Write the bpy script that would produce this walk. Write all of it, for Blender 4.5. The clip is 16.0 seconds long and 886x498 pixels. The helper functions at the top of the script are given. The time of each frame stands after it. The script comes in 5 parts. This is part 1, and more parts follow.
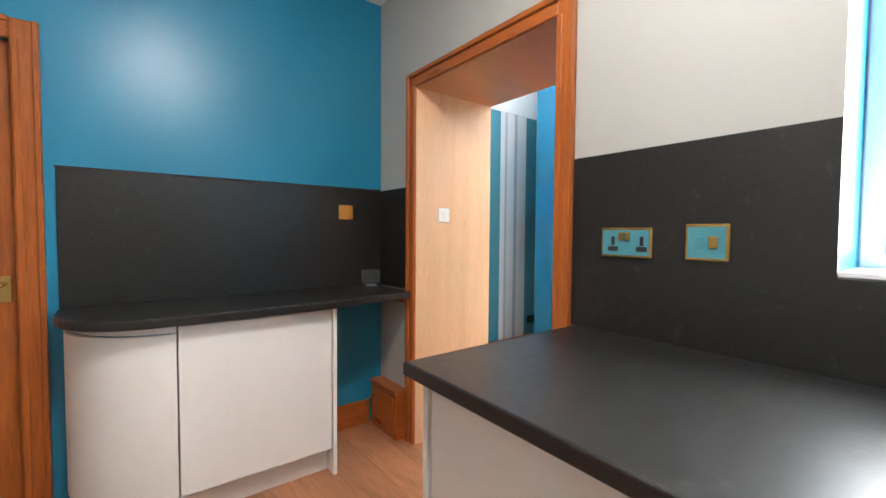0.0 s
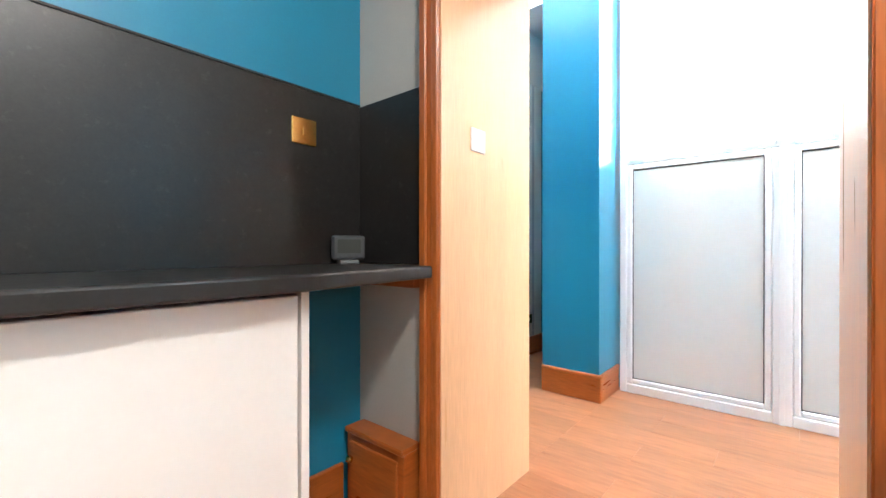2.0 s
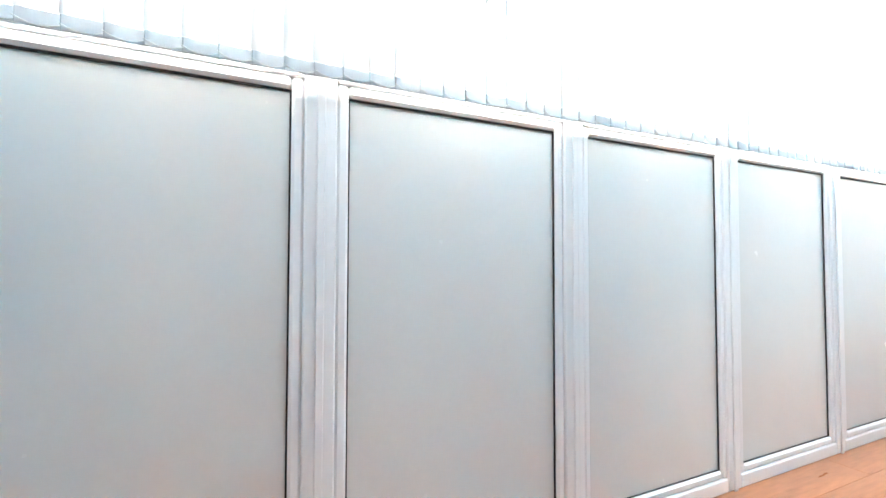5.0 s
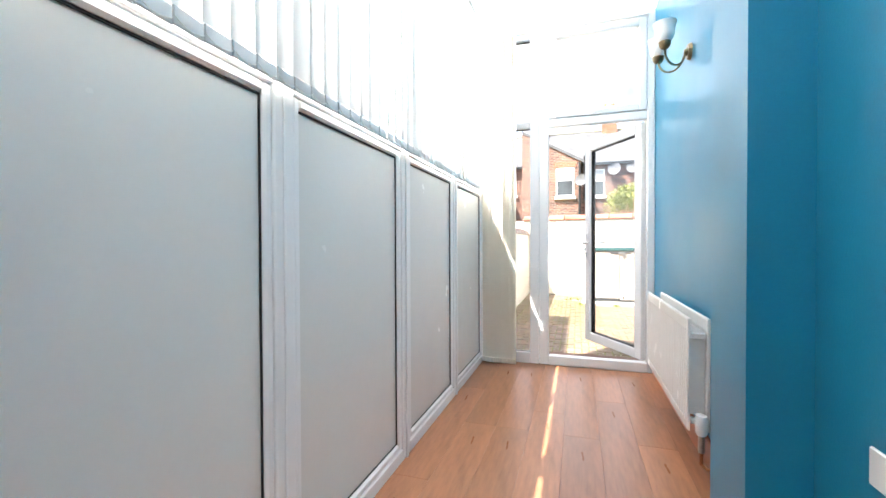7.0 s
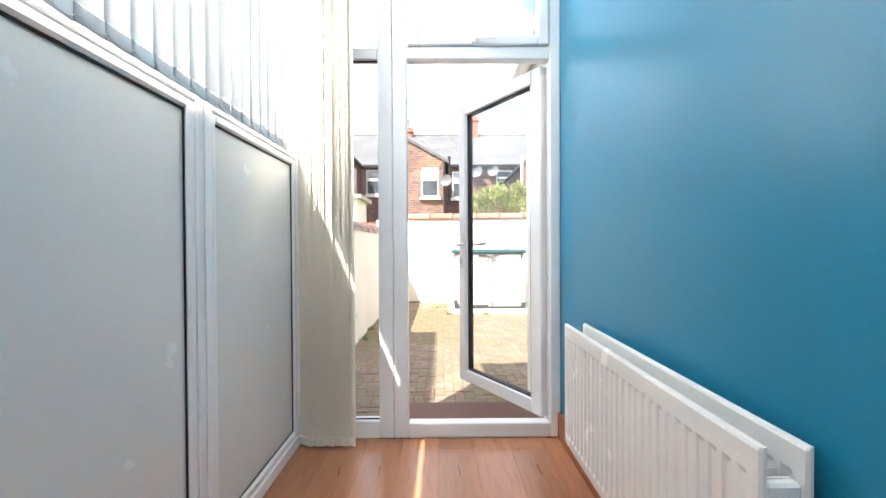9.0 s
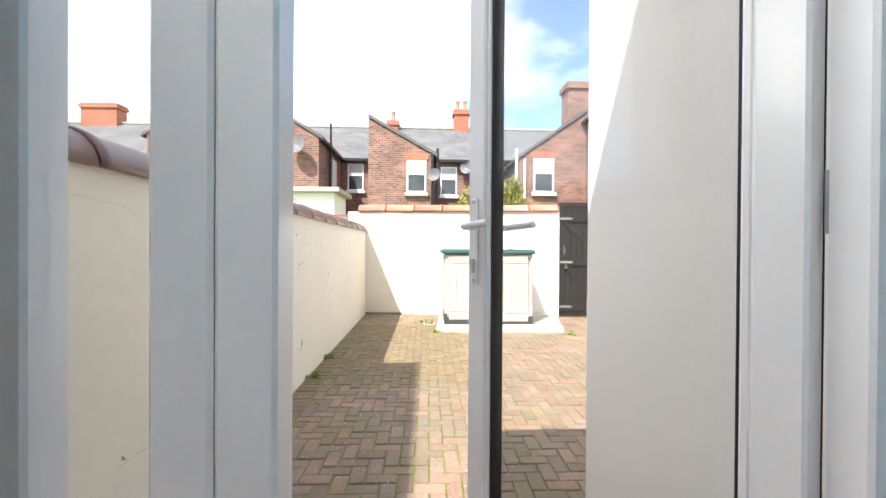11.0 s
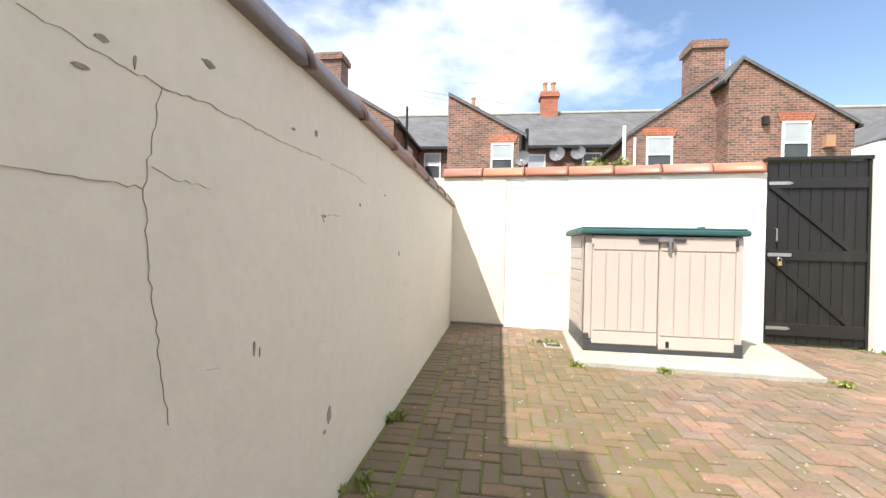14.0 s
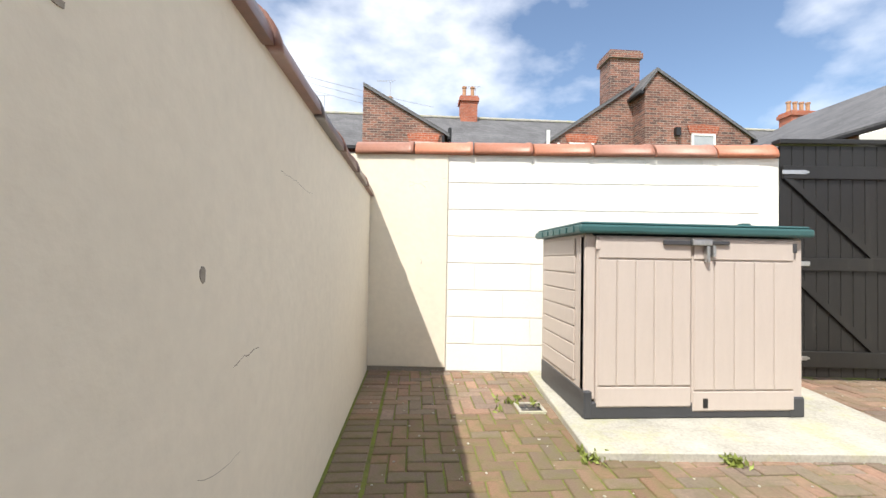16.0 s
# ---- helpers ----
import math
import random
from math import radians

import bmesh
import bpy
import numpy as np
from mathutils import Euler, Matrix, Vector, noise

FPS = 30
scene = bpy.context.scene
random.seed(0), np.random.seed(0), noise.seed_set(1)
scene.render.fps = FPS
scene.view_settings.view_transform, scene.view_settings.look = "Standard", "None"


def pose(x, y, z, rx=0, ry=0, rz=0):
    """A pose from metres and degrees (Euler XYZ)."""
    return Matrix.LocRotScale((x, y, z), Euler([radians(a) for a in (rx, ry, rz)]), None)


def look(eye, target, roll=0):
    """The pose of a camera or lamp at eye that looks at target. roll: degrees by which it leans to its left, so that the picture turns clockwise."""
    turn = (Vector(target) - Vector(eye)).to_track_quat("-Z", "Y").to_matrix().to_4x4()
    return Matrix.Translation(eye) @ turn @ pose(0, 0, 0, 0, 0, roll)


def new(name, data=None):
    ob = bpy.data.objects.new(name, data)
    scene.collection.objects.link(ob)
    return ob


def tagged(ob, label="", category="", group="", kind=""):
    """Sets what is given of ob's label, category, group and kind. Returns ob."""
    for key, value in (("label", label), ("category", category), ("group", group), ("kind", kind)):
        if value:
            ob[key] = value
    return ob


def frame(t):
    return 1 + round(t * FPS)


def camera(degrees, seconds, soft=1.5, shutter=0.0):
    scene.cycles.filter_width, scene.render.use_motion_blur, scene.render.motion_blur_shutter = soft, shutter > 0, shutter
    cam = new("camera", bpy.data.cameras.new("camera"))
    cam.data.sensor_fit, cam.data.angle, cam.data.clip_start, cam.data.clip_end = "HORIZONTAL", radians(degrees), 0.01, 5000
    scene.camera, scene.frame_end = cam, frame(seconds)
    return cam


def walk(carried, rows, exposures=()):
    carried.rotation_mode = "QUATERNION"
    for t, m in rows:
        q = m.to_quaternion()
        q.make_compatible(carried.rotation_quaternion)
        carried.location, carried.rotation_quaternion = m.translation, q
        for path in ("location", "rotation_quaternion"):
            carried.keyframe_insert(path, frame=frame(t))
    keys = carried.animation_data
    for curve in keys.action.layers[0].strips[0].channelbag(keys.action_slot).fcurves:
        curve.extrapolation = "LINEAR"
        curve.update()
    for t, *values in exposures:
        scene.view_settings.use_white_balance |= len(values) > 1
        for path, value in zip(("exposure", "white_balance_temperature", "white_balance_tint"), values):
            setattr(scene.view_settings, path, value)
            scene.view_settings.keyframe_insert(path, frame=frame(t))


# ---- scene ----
cam = camera(94.0, 16.0)
PATH = [
    (0, (3.29, -3.411, 1.27), (2.073, -4.995, 1.192), 0.4),
    (0.2, (3.302, -3.5, 1.256), (2.146, -5.131, 1.174), 0.4),
    (0.5, (3.32, -3.637, 1.236), (2.188, -5.285, 1.156), 0.4),
    (0.8, (3.328, -3.789, 1.227), (2.207, -5.444, 1.151), 0.4),
    (1, (3.304, -3.91, 1.211), (2.183, -5.564, 1.136), 0.4),
    (1.5, (3.128, -4.27, 1.056), (2.014, -5.931, 1.054), 0.1),
    (2, (2.977, -4.542, 0.983), (1.454, -5.838, 0.979), 0.0),
    (2.5, (2.716, -4.633, 0.892), (0.936, -5.545, 0.886), 0.0),
    (3.1, (2.388, -4.747, 0.959), (0.481, -5.347, 0.91), -0.6),
    (5.3, (1.112, -4.742, 1.066), (-0.576, -3.67, 1.084), -0.2),
    (5.5, (1.064, -4.626, 1.125), (-0.502, -3.383, 1.1), -0.3),
    (6, (0.992, -4.354, 1.112), (-0.26, -2.794, 1.069), 0.0),
    (6.5, (0.933, -4.102, 1.083), (-0.059, -2.366, 1.051), -0.1),
    (7, (0.842, -3.797, 1.09), (0.227, -1.895, 1.063), -0.2),
    (7.5, (0.807, -3.474, 1.089), (0.508, -1.497, 1.061), -0.2),
    (8, (0.792, -3.093, 1.099), (0.609, -1.102, 1.076), -0.3),
    (8.5, (0.783, -2.701, 1.091), (0.674, -0.704, 1.068), -0.3),
    (9, (0.789, -2.311, 1.087), (0.8, -0.311, 1.066), -0.3),
    (9.5, (0.806, -1.901, 1.073), (0.859, 0.098, 1.051), -0.4),
    (9.7, (0.809, -1.733, 1.075), (0.874, 0.266, 1.052), -0.3),
    (11.8, (0.787, 0.107, 1.002), (0.842, 2.106, 0.995), 1.0),
    (12, (0.78, 0.238, 1.009), (0.776, 2.238, 1.001), 0.8),
    (12.5, (0.656, 0.607, 1.016), (0.418, 2.593, 1.007), 1.1),
    (13, (0.484, 1.052, 0.95), (0.206, 3.032, 0.938), 1.2),
    (13.5, (0.373, 1.473, 0.865), (0.097, 3.454, 0.852), 1.2),
    (14, (0.256, 1.854, 0.752), (-0.014, 3.836, 0.745), 1.3),
    (14.5, (0.108, 2.192, 0.729), (-0.029, 4.187, 0.726), 1.2),
    (15, (0.086, 2.61, 0.7), (0.149, 4.609, 0.706), 1.0),
    (15.5, (0.083, 3.044, 0.719), (0.195, 5.04, 0.768), 1.0),
    (16, (0.045, 3.526, 0.746), (0.181, 5.521, 0.792), 1.0),
]
walk(cam, [(t, look(eye, target, roll)) for t, eye, target, roll in PATH],
     exposures=[(0.0, 2.85), (1.0, 3.15), (1.6, 3.5), (2.2, 3.5), (3.2, 3.1), (5.4, 2.7), (6.2, 2.3), (7.0, 2.0), (9.6, 1.65), (10.7, 1.35), (12.0, 0.98), (12.6, 0.85), (13.5, 0.82), (14.5, 0.72), (16.0, 0.5)])

# ---- world and sun ----
SUN_WAY = Vector((0.62, 0.90, -1.5)).normalized()
world = bpy.data.worlds.new("sky")
scene.world = world
world.use_nodes = True
wn, wl = world.node_tree.nodes, world.node_tree.links
wn.clear()
w_out, w_bg = wn.new("ShaderNodeOutputWorld"), wn.new("ShaderNodeBackground")
sky = wn.new("ShaderNodeTexSky")
sky.sky_type, sky.sun_disc = "NISHITA", False
sky.sun_elevation, sky.sun_rotation = radians(53.9), radians(214.6)
w_bg.inputs["Strength"].default_value = 0.14
w_co, w_map = wn.new("ShaderNodeTexCoord"), wn.new("ShaderNodeMapping")
w_map.inputs["Location"].default_value = (0.31, 0.1, 0.35)
w_map.inputs["Scale"].default_value = (1.0, 1.0, 1.9)
w_noise, w_ramp, w_mix = wn.new("ShaderNodeTexNoise"), wn.new("ShaderNodeValToRGB"), wn.new("ShaderNodeMixRGB")
w_noise.inputs["Scale"].default_value, w_noise.inputs["Detail"].default_value, w_noise.inputs["Roughness"].default_value = 1.7, 9.0, 0.52
w_ramp.color_ramp.elements[0].position, w_ramp.color_ramp.elements[1].position = 0.41, 0.58
w_mix.inputs["Color2"].default_value = (7.4, 7.55, 7.9, 1)
wl.new(w_co.outputs["Generated"], w_map.inputs["Vector"])
wl.new(w_map.outputs["Vector"], w_noise.inputs["Vector"])
wl.new(w_noise.outputs["Fac"], w_ramp.inputs["Fac"])
wl.new(w_ramp.outputs["Color"], w_mix.inputs["Fac"])
wl.new(sky.outputs["Color"], w_mix.inputs["Color1"])
wl.new(w_mix.outputs["Color"], w_bg.inputs["Color"])
wl.new(w_bg.outputs["Background"], w_out.inputs["Surface"])

sun_data = bpy.data.lights.new("sun", "SUN")
sun_data.energy, sun_data.angle, sun_data.color = 4.4, radians(0.55), (1.0, 0.95, 0.87)
sun = new("sun", sun_data)
sun.matrix_world = look((-8, -12, 20), Vector((-8, -12, 20)) + SUN_WAY)

# daylight in the opening of the long window row
day_data = bpy.data.lights.new("window_daylight", "AREA")
day_data.shape, day_data.size, day_data.size_y = "RECTANGLE", 5.3, 1.32
day_data.energy, day_data.color = 120, (1.0, 0.985, 0.94)
day = new("window_daylight", day_data)
day.matrix_world = Matrix.Translation((-0.085, -2.75, 2.25)) @ Matrix(((0, 0, -1, 0), (1, 0, 0, 0), (0, -1, 0, 0), (0, 0, 0, 1)))

# daylight in the opening of the kitchen window
kit_data = bpy.data.lights.new("kitchen_daylight", "AREA")
kit_data.shape, kit_data.size, kit_data.size_y = "RECTANGLE", 0.66, 0.96
kit_data.energy, kit_data.color = 11, (0.95, 0.98, 1.0)
kit = new("kitchen_daylight", kit_data)
kit.matrix_world = Matrix.Translation((1.68, -3.235, 1.71)) @ Matrix(((0, 0, -1, 0), (1, 0, 0, 0), (0, -1, 0, 0), (0, 0, 0, 1)))


# ---- materials ----
def surface(name, colour, rough=0.5, metal=0.0, vary=0.12, scale=6.0, fine=60.0, bump=0.15, depth=0.002,
            stain=None, amount=0.3, stretch=(1, 1, 1), piece=0.0, island=False, gloss=0.5, other=None):
    """A surface with variation at two scales, fine relief, an optional stain colour and a change from piece to piece."""
    m = bpy.data.materials.new(name)
    m.use_nodes = True
    n, l = m.node_tree.nodes, m.node_tree.links
    b = n["Principled BSDF"]
    co, mp = n.new("ShaderNodeTexCoord"), n.new("ShaderNodeMapping")
    mp.inputs["Scale"].default_value = stretch
    l.new(co.outputs["Object"], mp.inputs["Vector"])
    big, small = n.new("ShaderNodeTexNoise"), n.new("ShaderNodeTexNoise")
    for node, s, d in ((big, scale, 4), (small, fine, 5)):
        node.inputs["Scale"].default_value, node.inputs["Detail"].default_value = s, d
        l.new(mp.outputs["Vector"], node.inputs["Vector"])
    both = n.new("ShaderNodeMath")
    both.operation = "ADD"
    l.new(big.outputs["Fac"], both.inputs[0])
    l.new(small.outputs["Fac"], both.inputs[1])
    span = n.new("ShaderNodeMapRange")
    span.inputs["From Min"].default_value, span.inputs["From Max"].default_value = 0.6, 1.4
    span.inputs["To Min"].default_value, span.inputs["To Max"].default_value = 1 - vary, 1 + vary
    l.new(both.outputs[0], span.inputs["Value"])
    source = span.outputs["Result"]
    if piece:
        rnd = n.new("ShaderNodeNewGeometry" if island else "ShaderNodeObjectInfo")
        each = n.new("ShaderNodeMapRange")
        each.inputs["To Min"].default_value, each.inputs["To Max"].default_value = 1 - piece, 1 + piece
        l.new(rnd.outputs["Random Per Island" if island else "Random"], each.inputs["Value"])
        mul = n.new("ShaderNodeMath")
        mul.operation = "MULTIPLY"
        l.new(source, mul.inputs[0])
        l.new(each.outputs["Result"], mul.inputs[1])
        source = mul.outputs[0]
    tint = n.new("ShaderNodeMixRGB")
    tint.blend_type = "MULTIPLY"
    tint.inputs["Fac"].default_value = 1
    tint.inputs["Color1"].default_value = (*colour, 1)
    l.new(source, tint.inputs["Color2"])
    if other:
        scatter, some, blend = n.new("ShaderNodeMath"), n.new("ShaderNodeMath"), n.new("ShaderNodeMixRGB")
        scatter.operation, some.operation = "MULTIPLY", "FRACT"
        scatter.inputs[1].default_value = 7.31
        l.new(rnd.outputs["Random Per Island" if island else "Random"], scatter.inputs[0])
        l.new(scatter.outputs[0], some.inputs[0])
        l.new(some.outputs[0], blend.inputs["Fac"])
        blend.inputs["Color1"].default_value, blend.inputs["Color2"].default_value = (*colour, 1), (*other, 1)
        l.new(blend.outputs["Color"], tint.inputs["Color1"])
    colour_out = tint.outputs["Color"]
    if stain:
        spots, ramp, over = n.new("ShaderNodeTexNoise"), n.new("ShaderNodeValToRGB"), n.new("ShaderNodeMixRGB")
        spots.inputs["Scale"].default_value, spots.inputs["Detail"].default_value = scale * 0.7, 8
        spots.inputs["Roughness"].default_value = 0.7
        l.new(mp.outputs["Vector"], spots.inputs["Vector"])
        ramp.color_ramp.elements[0].position, ramp.color_ramp.elements[1].position = 0.75 - amount, 0.9 - amount * 0.6
        l.new(spots.outputs["Fac"], ramp.inputs["Fac"])
        l.new(ramp.outputs["Color"], over.inputs["Fac"])
        l.new(colour_out, over.inputs["Color1"])
        over.inputs["Color2"].default_value = (*stain, 1)
        colour_out = over.outputs["Color"]
    l.new(colour_out, b.inputs["Base Color"])
    b.inputs["Metallic"].default_value = metal
    b.inputs["Specular IOR Level"].default_value = gloss
    ro = n.new("ShaderNodeMapRange")
    ro.inputs["To Min"].default_value, ro.inputs["To Max"].default_value = max(0.02, rough - 0.08), min(1, rough + 0.08)
    l.new(big.outputs["Fac"], ro.inputs["Value"])
    l.new(ro.outputs["Result"], b.inputs["Roughness"])
    if bump:
        bp = n.new("ShaderNodeBump")
        bp.inputs["Strength"].default_value, bp.inputs["Distance"].default_value = bump, depth
        l.new(both.outputs[0], bp.inputs["Height"])
        l.new(bp.outputs["Normal"], b.inputs["Normal"])
    return m


def cracked(m, width=0.0022, scale=1.0, keep=0.5, dark=(0.25, 0.21, 0.16)):
    """Hairline cracks, broken up, over a rendered wall."""
    n, l = m.node_tree.nodes, m.node_tree.links
    b = n["Principled BSDF"]
    under = b.inputs["Base Color"].links[0].from_socket
    co, warp, add = n.new("ShaderNodeTexCoord"), n.new("ShaderNodeTexNoise"), n.new("ShaderNodeMixRGB")
    warp.inputs["Scale"].default_value, warp.inputs["Detail"].default_value = 2.5, 6
    l.new(co.outputs["Object"], warp.inputs["Vector"])
    add.inputs["Fac"].default_value = 0.22
    level = n.new("ShaderNodeMapping")
    level.inputs["Scale"].default_value = (1, 0.8, 2.6)
    l.new(co.outputs["Object"], level.inputs["Vector"])
    l.new(level.outputs["Vector"], add.inputs["Color1"])
    l.new(warp.outputs["Color"], add.inputs["Color2"])
    cell = n.new("ShaderNodeTexVoronoi")
    cell.feature = "DISTANCE_TO_EDGE"
    cell.inputs["Scale"].default_value = scale
    l.new(add.outputs["Color"], cell.inputs["Vector"])
    thin = n.new("ShaderNodeMath")
    thin.operation = "LESS_THAN"
    thin.inputs[1].default_value = width * 0.35
    l.new(cell.outputs["Distance"], thin.inputs[0])
    some, gate = n.new("ShaderNodeTexNoise"), n.new("ShaderNodeMath")
    some.inputs["Scale"].default_value = 1.7
    l.new(co.outputs["Object"], some.inputs["Vector"])
    gate.operation = "GREATER_THAN"
    gate.inputs[1].default_value = keep
    l.new(some.outputs["Fac"], gate.inputs[0])
    both = n.new("ShaderNodeMath")
    both.operation = "MULTIPLY"
    l.new(thin.outputs[0], both.inputs[0])
    l.new(gate.outputs[0], both.inputs[1])
    mix = n.new("ShaderNodeMixRGB")
    l.new(both.outputs[0], mix.inputs["Fac"])
    l.new(under, mix.inputs["Color1"])
    mix.inputs["Color2"].default_value = (*dark, 1)
    l.new(mix.outputs["Color"], b.inputs["Base Color"])
    return m


def brickwork(name, one, two, mortar, length=0.225, height=0.075):
    """Brick walling for far facades: courses by x + y along the wall and z up."""
    m = surface(name, one, 0.85, vary=0.42, scale=1.2, fine=14, bump=0.3, depth=0.01)
    n, l = m.node_tree.nodes, m.node_tree.links
    b = n["Principled BSDF"]
    co, sep, add, com = (n.new("ShaderNode" + k) for k in ("TexCoord", "SeparateXYZ", "Math", "CombineXYZ"))
    l.new(co.outputs["Object"], sep.inputs["Vector"])
    l.new(sep.outputs["X"], add.inputs[0])
    l.new(sep.outputs["Y"], add.inputs[1])
    l.new(add.outputs[0], com.inputs["X"])
    l.new(sep.outputs["Z"], com.inputs["Y"])
    br = n.new("ShaderNodeTexBrick")
    br.inputs["Scale"].default_value = 1
    br.inputs["Brick Width"].default_value, br.inputs["Row Height"].default_value = length, height
    br.inputs["Mortar Size"].default_value, br.inputs["Bias"].default_value = 0.008, -0.1
    br.inputs["Color1"].default_value, br.inputs["Color2"].default_value = (*one, 1), (*two, 1)
    br.inputs["Mortar"].default_value = (*mortar, 1)
    l.new(com.outputs[0], br.inputs["Vector"])
    old = b.inputs["Base Color"].links[0].from_node
    l.new(br.outputs["Color"], old.inputs["Color1"])
    return m


def glass(name, tint=(1, 1, 1), rough=0.0):
    m = bpy.data.materials.new(name)
    m.use_nodes = True
    n, l = m.node_tree.nodes, m.node_tree.links
    n.remove(n["Principled BSDF"])
    t, g, mix, f, lw_ = (n.new("ShaderNode" + k) for k in ("BsdfTransparent", "BsdfGlossy", "MixShader", "MapRange", "LayerWeight"))
    t.inputs["Color"].default_value = (*tint, 1)
    g.inputs["Roughness"].default_value = rough
    power = n.new("ShaderNodeMath")
    power.operation = "POWER"
    power.inputs[1].default_value = 4
    l.new(lw_.outputs["Facing"], power.inputs[0])
    l.new(power.outputs[0], f.inputs["Value"])
    f.inputs["To Min"].default_value, f.inputs["To Max"].default_value = 0.03, 0.5
    l.new(f.outputs[0], mix.inputs["Fac"])
    l.new(t.outputs[0], mix.inputs[1])
    l.new(g.outputs[0], mix.inputs[2])
    l.new(mix.outputs[0], n["Material Output"].inputs["Surface"])
    return m


def fabric(name, colour, through_share=0.45):
    m = surface(name, colour, 0.9, vary=0.04, scale=20, fine=300, bump=0.2, depth=0.0006, stretch=(1, 1, 0.3))
    n, l = m.node_tree.nodes, m.node_tree.links
    b = n["Principled BSDF"]
    t, mix = n.new("ShaderNodeBsdfTranslucent"), n.new("ShaderNodeMixShader")
    t.inputs["Color"].default_value = (*colour, 1)
    mix.inputs["Fac"].default_value = through_share
    l.new(b.outputs[0], mix.inputs[1])
    l.new(t.outputs[0], mix.inputs[2])
    l.new(mix.outputs[0], n["Material Output"].inputs["Surface"])
    return m


def glowing(name, colour, strength):
    m = bpy.data.materials.new(name)
    m.use_nodes = True
    b = m.node_tree.nodes["Principled BSDF"]
    b.inputs["Base Color"].default_value = (0.9, 0.9, 0.88, 1)
    b.inputs["Emission Color"].default_value = (*colour, 1)
    b.inputs["Emission Strength"].default_value = strength
    return m


def striped(name):
    """Wallpaper of broad teal, grey and white stripes along x."""
    m = surface(name, (0.75, 0.75, 0.73), 0.6, vary=0.05, bump=0.1)
    n, l = m.node_tree.nodes, m.node_tree.links
    b = n["Principled BSDF"]
    co, sep, mul, fr, ramp = (n.new("ShaderNode" + k) for k in ("TexCoord", "SeparateXYZ", "Math", "Math", "ValToRGB"))
    l.new(co.outputs["Object"], sep.inputs["Vector"])
    mul.operation, fr.operation = "MULTIPLY_ADD", "FRACT"
    mul.inputs[1].default_value, mul.inputs[2].default_value = 1 / 0.55, 0.52
    l.new(sep.outputs["X"], mul.inputs[0])
    l.new(mul.outputs[0], fr.inputs[0])
    l.new(fr.outputs[0], ramp.inputs["Fac"])
    r = ramp.color_ramp
    r.interpolation = "CONSTANT"
    r.elements[0].color, r.elements[1].color = (0.06, 0.24, 0.3, 1), (0.75, 0.75, 0.74, 1)
    r.elements[1].position = 0.3
    for pos, c in ((0.55, (0.45, 0.46, 0.5, 1)), (0.63, (0.78, 0.78, 0.77, 1)), (0.82, (0.5, 0.52, 0.56, 1)), (0.88, (0.78, 0.78, 0.77, 1))):
        r.elements.new(pos).color = c
    old = b.inputs["Base Color"].links[0].from_node
    l.new(ramp.outputs["Color"], old.inputs["Color1"])
    return m


BLUE = surface("blue_paint", (0.012, 0.205, 0.345), 0.33, vary=0.05, scale=2.5, fine=120, bump=0.25, depth=0.0012)
OFFWHITE = surface("grey_white_paint", (0.41, 0.4, 0.375), 0.55, vary=0.04, scale=2, fine=120, bump=0.2, depth=0.0012)
CEIL = surface("white_ceiling_paint", (0.82, 0.82, 0.8), 0.8, vary=0.03, bump=0.1)
PINE = surface("orange_pine", (0.36, 0.095, 0.018), 0.3, vary=0.35, scale=2.2, fine=16, bump=0.12, stretch=(9, 9, 0.7), depth=0.001)
PINE_H = surface("orange_pine_level", (0.36, 0.095, 0.018), 0.3, vary=0.3, scale=2.2, fine=16, bump=0.12, stretch=(0.9, 0.9, 9), depth=0.001)
# one veneer in two tones: shade painted into the head, light into the jambs
LINING_SHADED = surface("shaded_orange_veneer", (0.55, 0.25, 0.1), 0.3, vary=0.14, scale=1.6, fine=22, bump=0.06, stretch=(0.5, 7, 7), depth=0.0006)
LINING = surface("lit_pine_veneer", (0.7, 0.44, 0.26), 0.3, vary=0.14, scale=1.6, fine=22, bump=0.06, stretch=(7, 7, 0.5), depth=0.0006)
PLANK = surface("laminate_plank", (0.39, 0.17, 0.085), 0.3, vary=0.24, scale=2.2, fine=11, bump=0.05, stretch=(5, 0.7, 1), depth=0.0004, piece=0.12,
                stain=(0.17, 0.06, 0.022), amount=0.2)
STONE = surface("black_laminate", (0.014, 0.013, 0.0125), 0.36, vary=0.35, scale=38, fine=160, bump=0.12, depth=0.0006, stain=(0.05, 0.048, 0.045), amount=0.17)
CAB = surface("white_satin_door", (0.78, 0.75, 0.72), 0.35, vary=0.02, bump=0.04)
UPVC = surface("white_plastic", (0.8, 0.8, 0.8), 0.22, vary=0.02, bump=0.02)
PANELW = surface("white_panel_sheet", (0.68, 0.68, 0.655), 0.24, vary=0.015, bump=0.02)
GASKET = surface("black_rubber", (0.012, 0.012, 0.013), 0.6, vary=0.1, bump=0.05)
GLASS = glass("clear_glass")
SLAT = fabric("white_blind_cloth", (0.78, 0.78, 0.77), 0.25)
CREAM = fabric("cream_blind_cloth", (0.92, 0.89, 0.81), 0.42)
HEM = fabric("blind_hem", (0.6, 0.63, 0.65), 0.25)
SHEET = fabric("translucent_roof_sheet", (0.92, 0.93, 0.94), 0.72)
RADW = surface("white_enamel", (0.8, 0.79, 0.77), 0.25, vary=0.02, bump=0.03)
STEEL = surface("galvanised_steel", (0.52, 0.53, 0.54), 0.38, 1.0, vary=0.2, bump=0.1)
BRASS = surface("polished_brass", (0.72, 0.47, 0.16), 0.2, 1.0, vary=0.1, bump=0.03)
